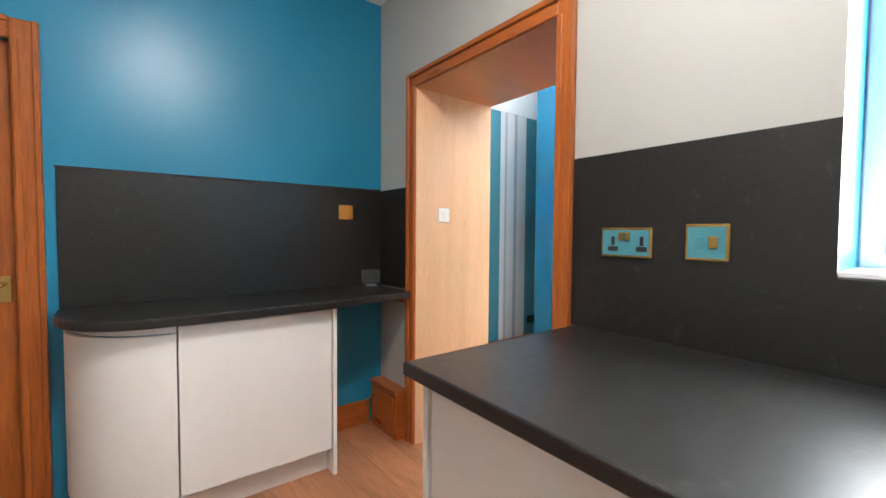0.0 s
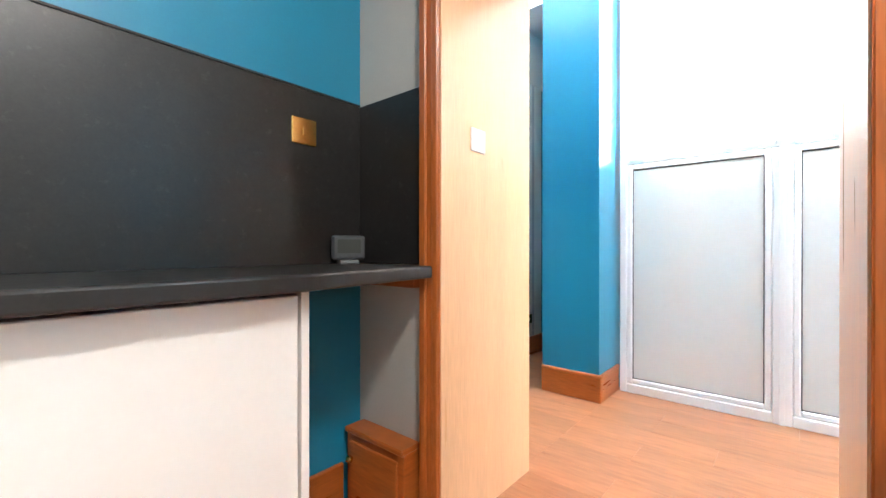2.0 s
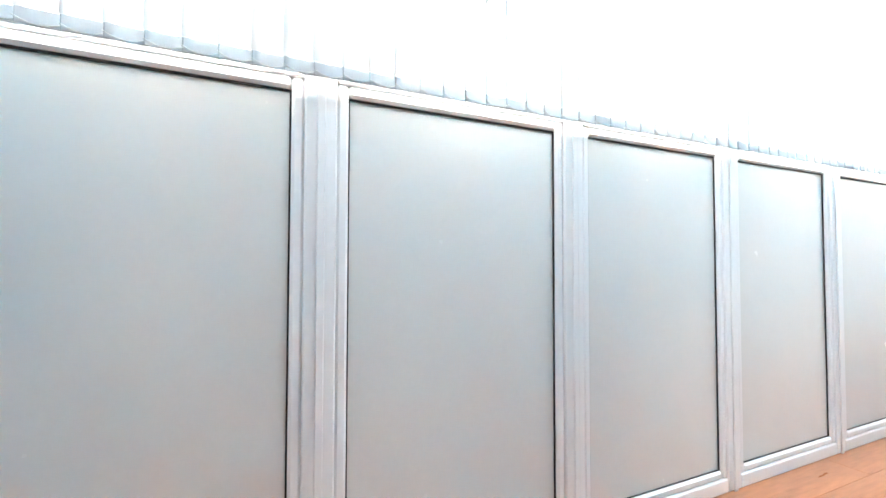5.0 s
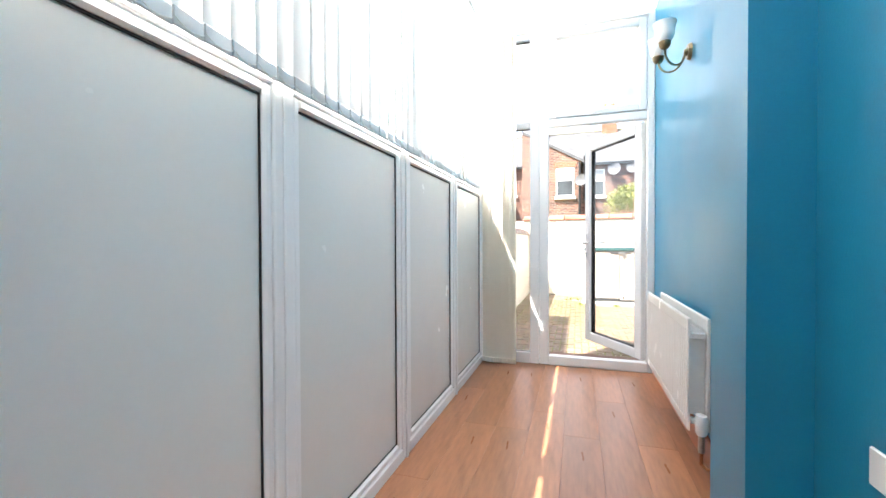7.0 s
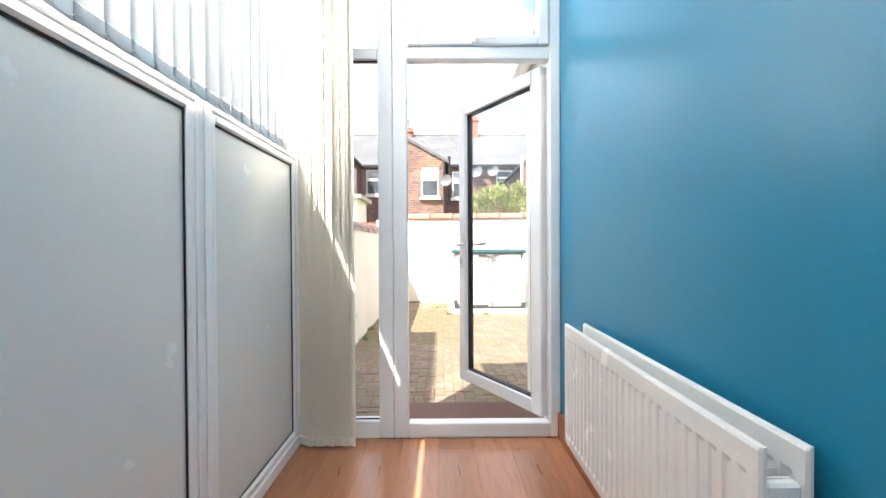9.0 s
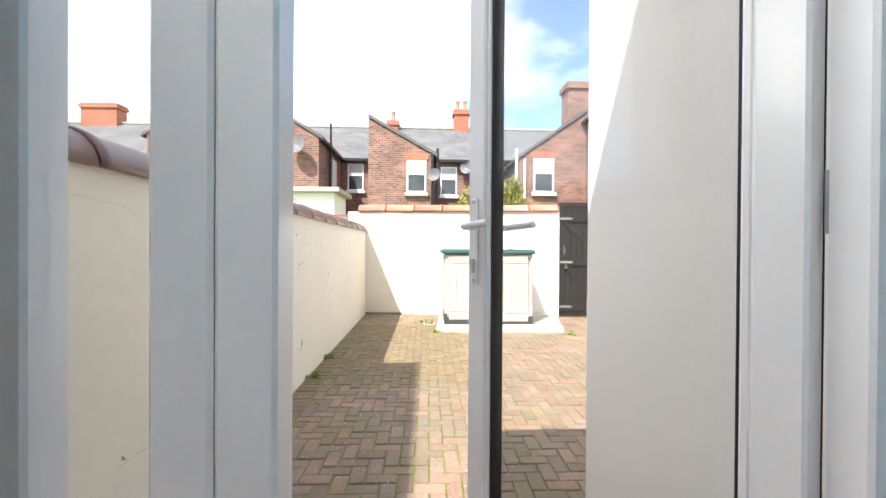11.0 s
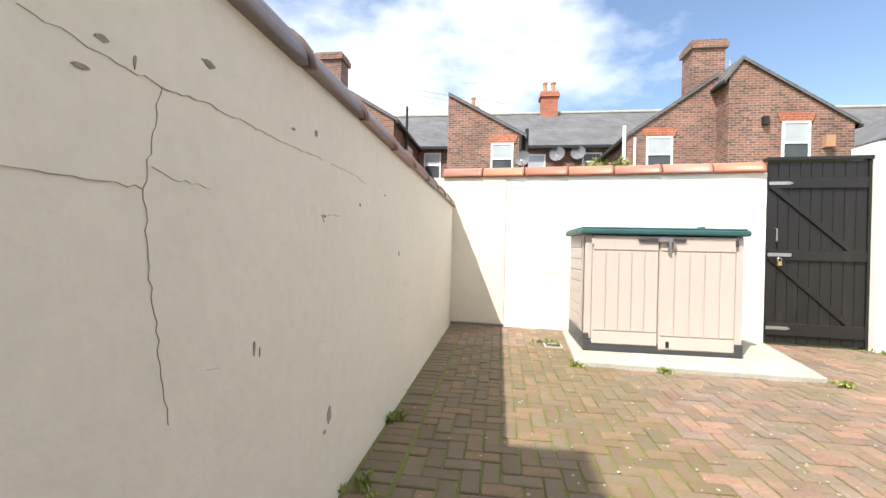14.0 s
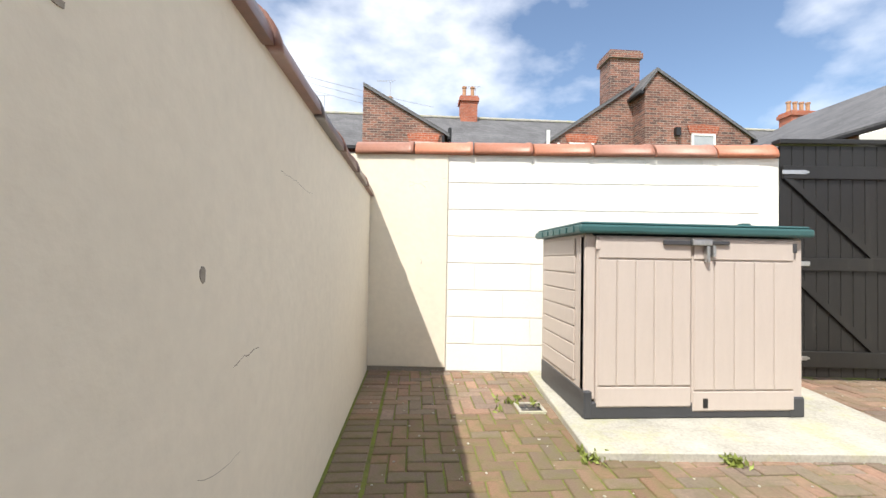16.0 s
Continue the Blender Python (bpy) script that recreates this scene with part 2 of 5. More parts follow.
BRONZE = surface("antique_bronze", (0.22, 0.17, 0.1), 0.35, 1.0, vary=0.2, bump=0.05)
COPPER = surface("copper_pipe", (0.45, 0.2, 0.1), 0.4, 1.0, vary=0.2)
TEALP = surface("teal_plate", (0.07, 0.25, 0.3), 0.25, vary=0.05)
OPAL = surface("opal_glass", (0.88, 0.87, 0.84), 0.2, vary=0.02, bump=0)
PLASTIC_D = surface("dark_grey_plastic", (0.05, 0.052, 0.058), 0.45, vary=0.1)
SCREEN = surface("lcd_screen", (0.05, 0.055, 0.05), 0.2, vary=0.05)
RENDER = cracked(surface("cream_render", (0.74, 0.68, 0.56), 0.85, vary=0.06, scale=1.6, fine=26, bump=0.3, depth=0.006, stain=(0.66, 0.6, 0.49), amount=0.14), keep=0.6)
WHITER = surface("white_masonry_paint", (0.84, 0.82, 0.76), 0.8, vary=0.04, scale=3, fine=60, bump=0.35, depth=0.004)
CRACK = surface("crack_dirt", (0.36, 0.32, 0.26), 0.95, vary=0.3, bump=0.3, depth=0.002)
SCAR = surface("bare_render", (0.27, 0.24, 0.2), 0.95, vary=0.3, bump=0.6, depth=0.006)
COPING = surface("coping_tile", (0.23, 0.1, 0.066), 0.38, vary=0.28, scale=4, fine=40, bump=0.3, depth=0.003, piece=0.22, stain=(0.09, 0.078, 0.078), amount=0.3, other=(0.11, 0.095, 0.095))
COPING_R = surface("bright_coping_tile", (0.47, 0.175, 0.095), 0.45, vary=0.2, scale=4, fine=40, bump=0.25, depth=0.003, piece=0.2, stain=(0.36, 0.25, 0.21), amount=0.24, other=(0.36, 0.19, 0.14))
PAVER = surface("clay_paver", (0.25, 0.145, 0.095), 0.85, vary=0.36, scale=9, fine=110, bump=0.8, depth=0.004, piece=0.18, stain=(0.13, 0.12, 0.045), amount=0.37, other=(0.19, 0.14, 0.108))
PAVER_S = surface("clay_paver_joined", (0.265, 0.16, 0.112), 0.85, vary=0.36, scale=4, fine=70, bump=0.8, depth=0.004, piece=0.18, island=True, stain=(0.165, 0.145, 0.08), amount=0.32, other=(0.2, 0.155, 0.125))
MOSS = surface("mossy_joint", (0.14, 0.14, 0.045), 0.95, vary=0.5, scale=5, fine=60, bump=0.8, depth=0.01, stain=(0.16, 0.2, 0.025), amount=0.42)
CONC = surface("pale_concrete", (0.41, 0.395, 0.345), 0.9, vary=0.3, scale=5, fine=70, bump=0.5, depth=0.004, stain=(0.42, 0.42, 0.22), amount=0.26)
BOXP = surface("beige_plastic", (0.52, 0.455, 0.41), 0.55, vary=0.05, scale=5, fine=60, bump=0.2, depth=0.001, stretch=(6, 6, 1))
LID = surface("green_plastic", (0.03, 0.1, 0.1), 0.45, vary=0.12, bump=0.15)
TAR = surface("black_gate_paint", (0.01, 0.0095, 0.0095), 0.5, vary=0.4, scale=3, fine=30, bump=0.4, depth=0.002, stretch=(6, 6, 0.6), stain=(0.04, 0.037, 0.034), amount=0.16)
CLOTH = surface("silver_cover_cloth", (0.47, 0.48, 0.5), 0.5, vary=0.08, scale=8, fine=60, bump=0.5, depth=0.01, stretch=(1, 1, 0.3))
CORD = surface("white_cord", (0.75, 0.78, 0.75), 0.6, bump=0)
BRICK = brickwork("old_brick", (0.26, 0.11, 0.078), (0.075, 0.048, 0.045), (0.3, 0.25, 0.21))
BRICK_R = brickwork("red_brick", (0.4, 0.105, 0.05), (0.33, 0.08, 0.04), (0.36, 0.25, 0.2))
SLATE = brickwork("slate_roof", (0.13, 0.13, 0.135), (0.1, 0.1, 0.105), (0.075, 0.075, 0.078), 0.25, 0.16)
WHITEW = surface("white_window_paint", (0.8, 0.8, 0.79), 0.4, vary=0.04, bump=0.05)
PANE_D = surface("dark_far_pane", (0.05, 0.058, 0.065), 0.06, vary=0.5, scale=1.5, bump=0)
NET = surface("pale_far_pane", (0.4, 0.43, 0.46), 0.1, vary=0.2, scale=2, bump=0)
BLACKP = surface("black_downpipe", (0.015, 0.015, 0.016), 0.4, vary=0.1)
DISHG = surface("grey_dish", (0.14, 0.14, 0.15), 0.6, vary=0.15)
POT = surface("clay_pot", (0.42, 0.24, 0.14), 0.8, vary=0.15)
LEAF = surface("leaf_green", (0.22, 0.23, 0.05), 0.6, vary=0.4, scale=3, bump=0, piece=0.4, island=True)
WEED = surface("weed_green", (0.19, 0.23, 0.045), 0.6, vary=0.3, bump=0, piece=0.3, island=True)
DOORMAT = surface("brown_step_tile", (0.16, 0.085, 0.065), 0.8, vary=0.15, bump=0.3)
STRIPES = striped("striped_wallpaper")
LAMPGLOW = glowing("ceiling_lamp_glow", (1.0, 0.97, 0.93), 24.0)


# ---- builders ----
def block(bm, x0, x1, y0, y1, z0, z1, bevel=0.0, segments=1):
    r = bmesh.ops.create_cube(bm, size=1, matrix=Matrix.LocRotScale(((x0 + x1) / 2, (y0 + y1) / 2, (z0 + z1) / 2), None, (abs(x1 - x0), abs(y1 - y0), abs(z1 - z0))))
    if bevel:
        es = {e for v in r["verts"] for e in v.link_edges}
        bmesh.ops.bevel(bm, geom=list(es), offset=bevel, segments=segments, profile=0.5, affect="EDGES")


def rod(bm, a, b, r0, r1=None, sides=12):
    a, b = Vector(a), Vector(b)
    m = Matrix.Translation((a + b) / 2) @ (b - a).to_track_quat("Z", "Y").to_matrix().to_4x4()
    bmesh.ops.create_cone(bm, cap_ends=True, segments=sides, radius1=r0, radius2=r0 if r1 is None else r1, depth=(b - a).length, matrix=m)


def tube(bm, pts, r, sides=8):
    for a, b in zip(pts, pts[1:]):
        rod(bm, a, b, r, sides=sides)
    for p in pts[1:-1]:
        bmesh.ops.create_uvsphere(bm, u_segments=sides, v_segments=5, radius=r, matrix=Matrix.Translation(p))


def prism(bm, outline, z0, z1, turn=None):
    """A flat outline, pulled from z0 to z1, then turned by a matrix."""
    low = [bm.verts.new((x, y, z0)) for x, y in outline]
    high = [bm.verts.new((x, y, z1)) for x, y in outline]
    bm.faces.new(low[::-1])
    bm.faces.new(high)
    for i in range(len(outline)):
        j = (i + 1) % len(outline)
        bm.faces.new((low[i], low[j], high[j], high[i]))
    if turn is not None:
        bmesh.ops.transform(bm, matrix=turn, verts=low + high)
    bmesh.ops.recalc_face_normals(bm, faces=bm.faces)


UPRIGHT = Matrix(((1, 0, 0, 0), (0, 0, -1, 0), (0, 1, 0, 0), (0, 0, 0, 1)))  # outline's y becomes z; depth runs to -y


def lathe(bm, profile, at=(0, 0, 0), sides=20):
    rings = [[bm.verts.new((at[0] + r * math.cos(a), at[1] + r * math.sin(a), at[2] + z))
              for a in [2 * math.pi * i / sides for i in range(sides)]] for r, z in profile]
    for lo, hi in zip(rings, rings[1:]):
        for i in range(sides):
            j = (i + 1) % sides
            bm.faces.new((lo[i], lo[j], hi[j], hi[i]))
    bmesh.ops.recalc_face_normals(bm, faces=bm.faces)


def mesh_of(name, bm, material, smooth=False):
    me = bpy.data.meshes.new(name)
    bm.to_mesh(me)
    bm.free()
    me.materials.append(material)
    if smooth:
        for p in me.polygons:
            p.use_smooth = True
        me.set_sharp_from_angle(angle=radians(38))
    return me


def part(name, bm, material, parent, label="", smooth=False):
    ob = new(name, mesh_of(name, bm, material, smooth))
    ob.parent = parent
    return tagged(ob, label) if label else ob


def made(fn):
    bm = bmesh.new()
    fn(bm)
    return bm


def boxes(*rows, bevel=0.0):
    bm = bmesh.new()
    for row in rows:
        block(bm, *row, bevel=bevel)
    return bm


def setting(name, bm, material, label="", category=""):
    return tagged(new(name, mesh_of(name, bm, material)), label, category, kind="structure")


def thing(name, label, category, group="", at=(0, 0, 0), kind=""):
    ob = new(name)
    ob.location = at
    return tagged(ob, label, category, group, kind)


# ---- plan ----
ZG = -0.09                 # yard paving
W, XE = 0.0, 1.46          # lean-to, panel line and blue wall
KW, KX0 = 1.40, 1.926      # thick wall between lean-to and kitchen
KS = -5.875                # kitchen's south wall
LH, KH = 3.02, 2.76        # ceilings
D0, D1, DH = -5.435, -4.444, 2.112   # doorway in the thick wall
SW = -6.4                  # striped wall
WIN0, WIN1, WZ0, WZ1 = -3.62, -2.85, 1.17, 2.25   # kitchen window
# ---- ground ----
earth = setting("ground", boxes((-300, 300, -300, 300, -0.4, -0.115)), MOSS, "earth and mossy sand under the paving", "ground")
slab = setting("floor", boxes((-2.2, 5.2, -6.6, -0.0, -0.3, -0.012)), CONC, "orange-brown wood laminate plank floor", "floor")

# ---- lean-to and kitchen shell ----
setting("wall_east", boxes((XE, KX0, -2.10, 0.06, 0, 3.3), (1.30, KX0, -2.42, -2.10, 0, 3.3), (XE, KX0, -2.85, -2.42, 0, 3.3),
                           (KW + 0.05, KX0 - 0.012, WIN0, WIN1, 0, WZ0), (KW + 0.05, KX0 - 0.012, WIN0, WIN1, WZ1, 3.3), (KW + 0.05, KX0 - 0.012, D1 + 0.032, WIN0, 0, 3.3),
                           (KW, KX0 - 0.012, D0 - 0.032, D1 + 0.032, DH + 0.032, 3.3), (KW, KX0 - 0.012, -6.6, D0 - 0.032, 0, 3.3)), BLUE, "bright blue painted plaster wall", "wall")
setting("wall_kitchen_west", boxes((KX0 - 0.012, KX0, D1 + 0.032, WIN0, 0, KH), (KX0 - 0.012, KX0, WIN0, WIN1, 0, WZ0), (KX0 - 0.012, KX0, WIN0, WIN1, WZ1, KH),
                                   (KX0 - 0.012, KX0, D0 - 0.032, D1 + 0.032, DH + 0.032, KH), (KX0 - 0.012, KX0, KS, D0 - 0.032, 0, KH), (KX0, KX0 + 0.002, WIN1, 0, 0, KH)), OFFWHITE,
        "grey-white painted kitchen wall with doorway", "wall")
setting("wall_kitchen_south", boxes((KX0, 3.65, KS - 0.15, KS, 0, KH + 0.1), (3.65, 4.45, KS - 0.15, KS, 2.06, KH + 0.1), (4.45, 5.2, KS - 0.15, KS, 0, KH + 0.1)), BLUE,
        "blue semi-gloss painted kitchen wall", "wall")
setting("wall_kitchen_east", boxes((5.0, 5.2, KS - 0.15, 0.06, 0, KH + 0.1)), OFFWHITE, "grey-white painted kitchen wall", "wall")
setting("wall_kitchen_north", boxes((KX0, 5.2, -1.2, -1.05, 0, KH + 0.1)), OFFWHITE, "grey-white painted kitchen wall", "wall")
setting("ceiling_kitchen", boxes((KX0 + 0.002, 5.0, KS, -1.2, KH, KH + 0.1)), CEIL, "white painted kitchen ceiling", "ceiling")
setting("ceiling_lean_to", boxes((-0.12, KW, SW, -5.0, LH, LH + 0.016), (-0.12, XE, -5.0, 0.34, LH, LH + 0.016)), SHEET, "white translucent roof sheets of the lean-to", "ceiling")
setting("ceiling_back", boxes((-2.2, -0.12, SW, -5.49, 2.98, 3.08)), CEIL, "white ceiling of the back passage", "ceiling")
setting("wall_south_top", boxes((-2.2, KW, SW - 0.15, SW, 2.5, 3.3)), CEIL, "plain white band above the striped paper", "wall")
setting("wall_south", boxes((-2.2, KW, SW - 0.14, SW - 0.004, 0, 2.5)), STRIPES, "wall with teal, grey and white striped paper", "wall")
setting("wall_far_west", boxes((-2.4, -2.2, -6.6, -5.4, 0, 3.3)), OFFWHITE, "plain white passage wall", "wall")
setting("wall_pier", boxes((-2.2, 0.335, -5.88, -5.487, 0, LH - 0.002)), BLUE, "blue painted wall end beside the panelled windows", "wall")
setting("roof_kitchen", boxes((KW + 0.1, 5.2, -6.6, 0.06, LH + 0.28, LH + 0.36)), SLATE, "flat grey kitchen roof", "roof")
skirt = [((1.28, 1.30), (-2.42, -2.10)), ((XE - 0.018, XE), (-2.10, -0.0)), ((1.30, XE), (-2.438, -2.42)), ((KW + 0.032, KW + 0.05), (-4.35, -2.438))]
sk = setting("baseboard", boxes(*[(a, b, c, d, 0, 0.14) for (a, b), (c, d) in skirt], (0.335, 0.353, -5.88, -5.47, 0, 0.16), (0.0, 0.335, -5.487, -5.47, 0, 0.16),
                                (-2.2, KW, SW, SW + 0.018, 0, 0.17), (KX0 + 0.09, 2.43, KS, KS + 0.018, 0, 0.16), bevel=0.004), PINE_H, "orange-stained pine skirting board", "baseboard")
setting("trim", boxes((0.335, 0.36, -5.88, -5.463, 0.155, 0.178), (0.0, 0.335, -5.487, -5.463, 0.155, 0.178), bevel=0.006), PINE_H, "moulded top of pine skirting", "trim")


# ---- doorway lining and casing ----
door_case = tagged(new("door_1"), "open doorway lined with orange-stained pine", "doorway", kind="structure")
part("jamb", boxes((KW - 0.06, KX0 + 0.01, D0 - 0.03, D0, 0, DH)), LINING, door_case)
part("jamb", boxes((KW - 0.06, KX0 + 0.01, D1, D1 + 0.03, 0, DH)), LINING, door_case)
# the head's shade is in its darker colour
part("head", boxes((KW - 0.06, KX0 + 0.01, D0 - 0.03, D1 + 0.03, DH, DH + 0.03)), LINING_SHADED, door_case)


def casing(x, way):
    for y0, y1, in0, in1 in ((D0 - 0.082, D0 - 0.004, D0 - 0.03, D0 - 0.004), (D1 + 0.004, D1 + 0.082, D1 + 0.004, D1 + 0.03)):
        part("casing", boxes((x, x + way * 0.02, y0, y1, 0, DH + 0.085), (x + way * 0.02, x + way * 0.032, y0 if in0 > y0 else y1 - 0.03, y0 + 0.03 if in0 > y0 else y1, 0, DH + 0.085),
                             (x + way * 0.02, x + way * 0.026, in0, in1, 0, DH), bevel=0.004), PINE, door_case)
    part("casing", boxes((x, x + way * 0.02, D0 - 0.004, D1 + 0.004, DH + 0.004, DH + 0.085), (x + way * 0.02, x + way * 0.032, D0 - 0.052, D1 + 0.052, DH + 0.058, DH + 0.085), bevel=0.004), PINE_H, door_case)


casing(KX0 + 0.002, 1)

# ---- pine panel door in the south wall ----
pd = tagged(new("door_2"), "closed orange-stained pine panel door with brass handle", "door", kind="structure")
yd = KS - 0.03
part("leaf", boxes((3.66, 3.77, yd - 0.04, yd, 0.005, 2.056), (4.33, 4.44, yd - 0.04, yd, 0.005, 2.056), (4.0, 4.1, yd - 0.04, yd, 0.005, 2.056),
                   (3.77, 4.33, yd - 0.04, yd, 0.005, 0.22), (3.77, 4.33, yd - 0.04, yd, 0.8, 0.96), (3.77, 4.33, yd - 0.04, yd, 1.92, 2.056), bevel=0.003), PINE, pd)
for xa, xb in ((3.77, 4.0), (4.1, 4.33)):
    for za, zb in ((0.22, 0.8), (0.96, 1.92)):
        part("panel", boxes((xa, xb, yd - 0.03, yd - 0.018, za, zb), (xa + 0.04, xb - 0.04, yd - 0.018, yd - 0.008, za + 0.04, zb - 0.04), bevel=0.004), PINE, pd)
for xa, xb in ((3.565, 3.655), (4.445, 4.535)):
    part("casing", boxes((xa, xb, KS, KS + 0.018, 0, 2.14), (xa, xa + 0.022, KS + 0.018, KS + 0.03, 0, 2.14), (xb - 0.03, xb - 0.005, KS + 0.018, KS + 0.024, 0, 2.06), bevel=0.004), PINE, pd)
part("casing", boxes((3.655, 4.445, KS, KS + 0.018, 2.055, 2.14), (3.655, 4.445, KS + 0.018, KS + 0.03, 2.118, 2.14), bevel=0.004), PINE_H, pd)
hd = part("handle_plate", boxes((3.675, 3.72, yd, yd + 0.006, 0.965, 1.075), bevel=0.002), BRASS, pd)
part("lever", made(lambda bm: tube(bm, [(3.70, yd + 0.004, 1.04), (3.70, yd + 0.05, 1.04), (3.75, yd + 0.055, 1.032), (3.81, yd + 0.052, 1.018)], 0.008)), BRASS, hd, smooth=True)

# ---- south worktop, upstand and cabinets ----
def rounded_left(x0, x1, y0, y1, r, taper=None):
    arc = [(x1 - r + r * math.cos(a), y1 - r + r * math.sin(a)) for a in [math.pi / 2 * (1 - i / 12) for i in range(13)]]
    return arc + [(x1, y0), (x0, y0)] + (taper or [(x0, y1)])


def worktop_edge(bm):
    bmesh.ops.bevel(bm, geom=[e for e in bm.edges if abs(e.verts[0].co.z - e.verts[1].co.z) < 1e-5], offset=0.007, segments=3, profile=0.5, affect="EDGES")


wt = tagged(new("worktop", None), "black speckled laminate worktop with a rounded end", "worktop")
bm = bmesh.new()
prism(bm, rounded_left(1.99, 3.53, KS, -5.37, 0.34, [(1.965, -5.45), (2.46, -5.37)]), 0.885, 0.925)
worktop_edge(bm)
part("top", bm, STONE, wt)
part("bracket", boxes((KX0 + 0.002, 2.30, KS, -5.84, 0.845, 0.885), (KX0 + 0.002, KX0 + 0.035, -5.84, -5.54, 0.845, 0.885), bevel=0.003), PINE_H, wt, "pine support batten")
up = tagged(new("splashback"), "black speckled laminate splashback panels", "splashback")
part("panel", boxes((KX0 + 0.01, 3.527, KS, KS + 0.01, 0.925, 1.545), bevel=0.002), STONE, up)
part("panel", boxes((KX0, KX0 + 0.01, KS, D0 - 0.084, 0.925, 1.545), bevel=0.002), STONE, up)
part("panel", boxes((KX0 + 0.001, KX0 + 0.011, D1 + 0.084, WIN0 + 0.001, 0.925, 1.552), (KX0 + 0.001, KX0 + 0.011, WIN0, -1.3, 0.925, WZ0 - 0.005)), STONE, up)
part("edge_strip", boxes((KX0 + 0.01, 3.53, KS, KS + 0.013, 1.545, 1.552)), GASKET, up)

cab = thing("base_cabinet", "white handleless kitchen base unit with curved end door", "cabinet")
part("end_panel", boxes((2.43, 2.45, -5.855, -5.43, 0, 0.883)), CAB, cab)
part("body", boxes((2.451, 3.12, -5.855, -5.46, 0.14, 0.87)), CAB, cab)
part("plinth", boxes((2.451, 3.12, -5.82, -5.51, 0, 0.139)), CAB, cab)
part("door", boxes((2.455, 3.124, -5.459, -5.435, 0.14, 0.872), bevel=0.003), CAB, cab)
bm = bmesh.new()
outer = [(3.13 + 0.38 * math.sin(a), -5.815 + 0.38 * math.cos(a)) for a in [math.pi / 2 * i / 16 for i in range(17)]]
inner = [(3.13 + 0.36 * math.sin(a), -5.815 + 0.36 * math.cos(a)) for a in [math.pi / 2 * i / 16 for i in range(17)]]
prism(bm, outer + [(3.51, -5.855), (3.49, -5.855)] + inner[::-1], 0.14, 0.842)
part("curved_door", bm, CAB, cab, smooth=True)
part("rail", made(lambda bm: prism(bm, [(3.125, -5.855)] + [(x * 0.96 + 0.125, y - 0.012) for x, y in outer] + [(3.48, -5.855)], 0.846, 0.88)), CAB, cab)
part("plinth", made(lambda bm: prism(bm, [(3.125, -5.82)] + [(3.13 + 0.3 * math.sin(a), -5.82 + 0.3 * math.cos(a)) for a in [math.pi / 2 * i / 8 for i in range(9)]], 0, 0.14)), CAB, cab)

# ---- worktop run along the west wall ----
wt2 = thing("worktop", "black speckled laminate worktop along the socket wall", "worktop")
bm = bmesh.new()
prism(bm, [(KX0 + 0.001, D1 + 0.1), (2.705, D1 + 0.1), (2.76, -1.35), (KX0 + 0.001, -1.35)], 0.885, 0.925)
worktop_edge(bm)
part("top", bm, STONE, wt2)
cab2 = thing("base_cabinet", "white kitchen base unit under the socket wall worktop", "cabinet")
part("end_panel", boxes((KX0 + 0.01, 2.66, D1 + 0.13, D1 + 0.15, 0, 0.883)), CAB, cab2)
part("body", boxes((KX0 + 0.012, 2.63, D1 + 0.151, -1.4, 0.14, 0.883)), CAB, cab2)
part("plinth", boxes((KX0 + 0.012, 2.58, D1 + 0.151, -1.4, 0, 0.139)), CAB, cab2)
for k in range(4):
    y = D1 + 0.155 + k * 0.6
    part("door", boxes((2.632, 2.652, y, y + 0.594, 0.14, 0.87), bevel=0.003), CAB, cab2)

# ---- kitchen small things ----
def plate(name, label, y0, y1, z0, z1, x, cat):
    t = thing(name, label, cat)
    part("plate", boxes((x, x + 0.008, y0, y1, z0, z1), bevel=0.003), BRASS, t)
    part("insert", boxes((x + 0.008, x + 0.0095, y0 + 0.009, y1 - 0.009, z0 + 0.009, z1 - 0.009)), TEALP, t)
    return t


xs = KX0 + 0.012
so = plate("double_socket", "brass-edged double wall socket still in blue film", -4.237, -4.057, 1.19, 1.292, xs, "socket")
for y in (-4.207, -4.107):
    part("socket_hole", boxes((xs + 0.0095, xs + 0.0105, y + 0.012, y + 0.024, 1.232, 1.262), (xs + 0.0095, xs + 0.0105, y, y + 0.036, 1.212, 1.228)), GASKET, so)
part("rocker", boxes((xs + 0.0095, xs + 0.014, -4.169, -4.150, 1.248, 1.276), bevel=0.001), BRASS, so)
part("rocker", boxes((xs + 0.0095, xs + 0.014, -4.147, -4.128, 1.248, 1.276), bevel=0.001), BRASS, so)
so2 = plate("fused_switch", "brass-edged fused switch still in blue film", -3.958, -3.84, 1.192, 1.302, xs, "switch")
part("rocker", boxes((xs + 0.0095, xs + 0.014, -3.892, -3.868, 1.23, 1.265), bevel=0.001), BRASS, so2)
part("fuse_holder", boxes((xs + 0.0095, xs + 0.012, -3.928, -3.905, 1.23, 1.265), bevel=0.001), TEALP, so2)
so3 = thing("wall_switch", "small polished brass switch plate on the splashback", "switch")
part("plate", boxes((2.135, 2.232, KS + 0.0105, KS + 0.018, 1.348, 1.442), bevel=0.003), BRASS, so3)
part("rocker", boxes((2.175, 2.191, KS + 0.018, KS + 0.022, 1.38, 1.41), bevel=0.001), BRASS, so3)
ls = thing("light_switch", "white plastic light switch on the pine lining", "switch")
part("plate", boxes((1.69, 1.776, D0, D0 + 0.008, 1.335, 1.421), bevel=0.003), UPVC, ls)
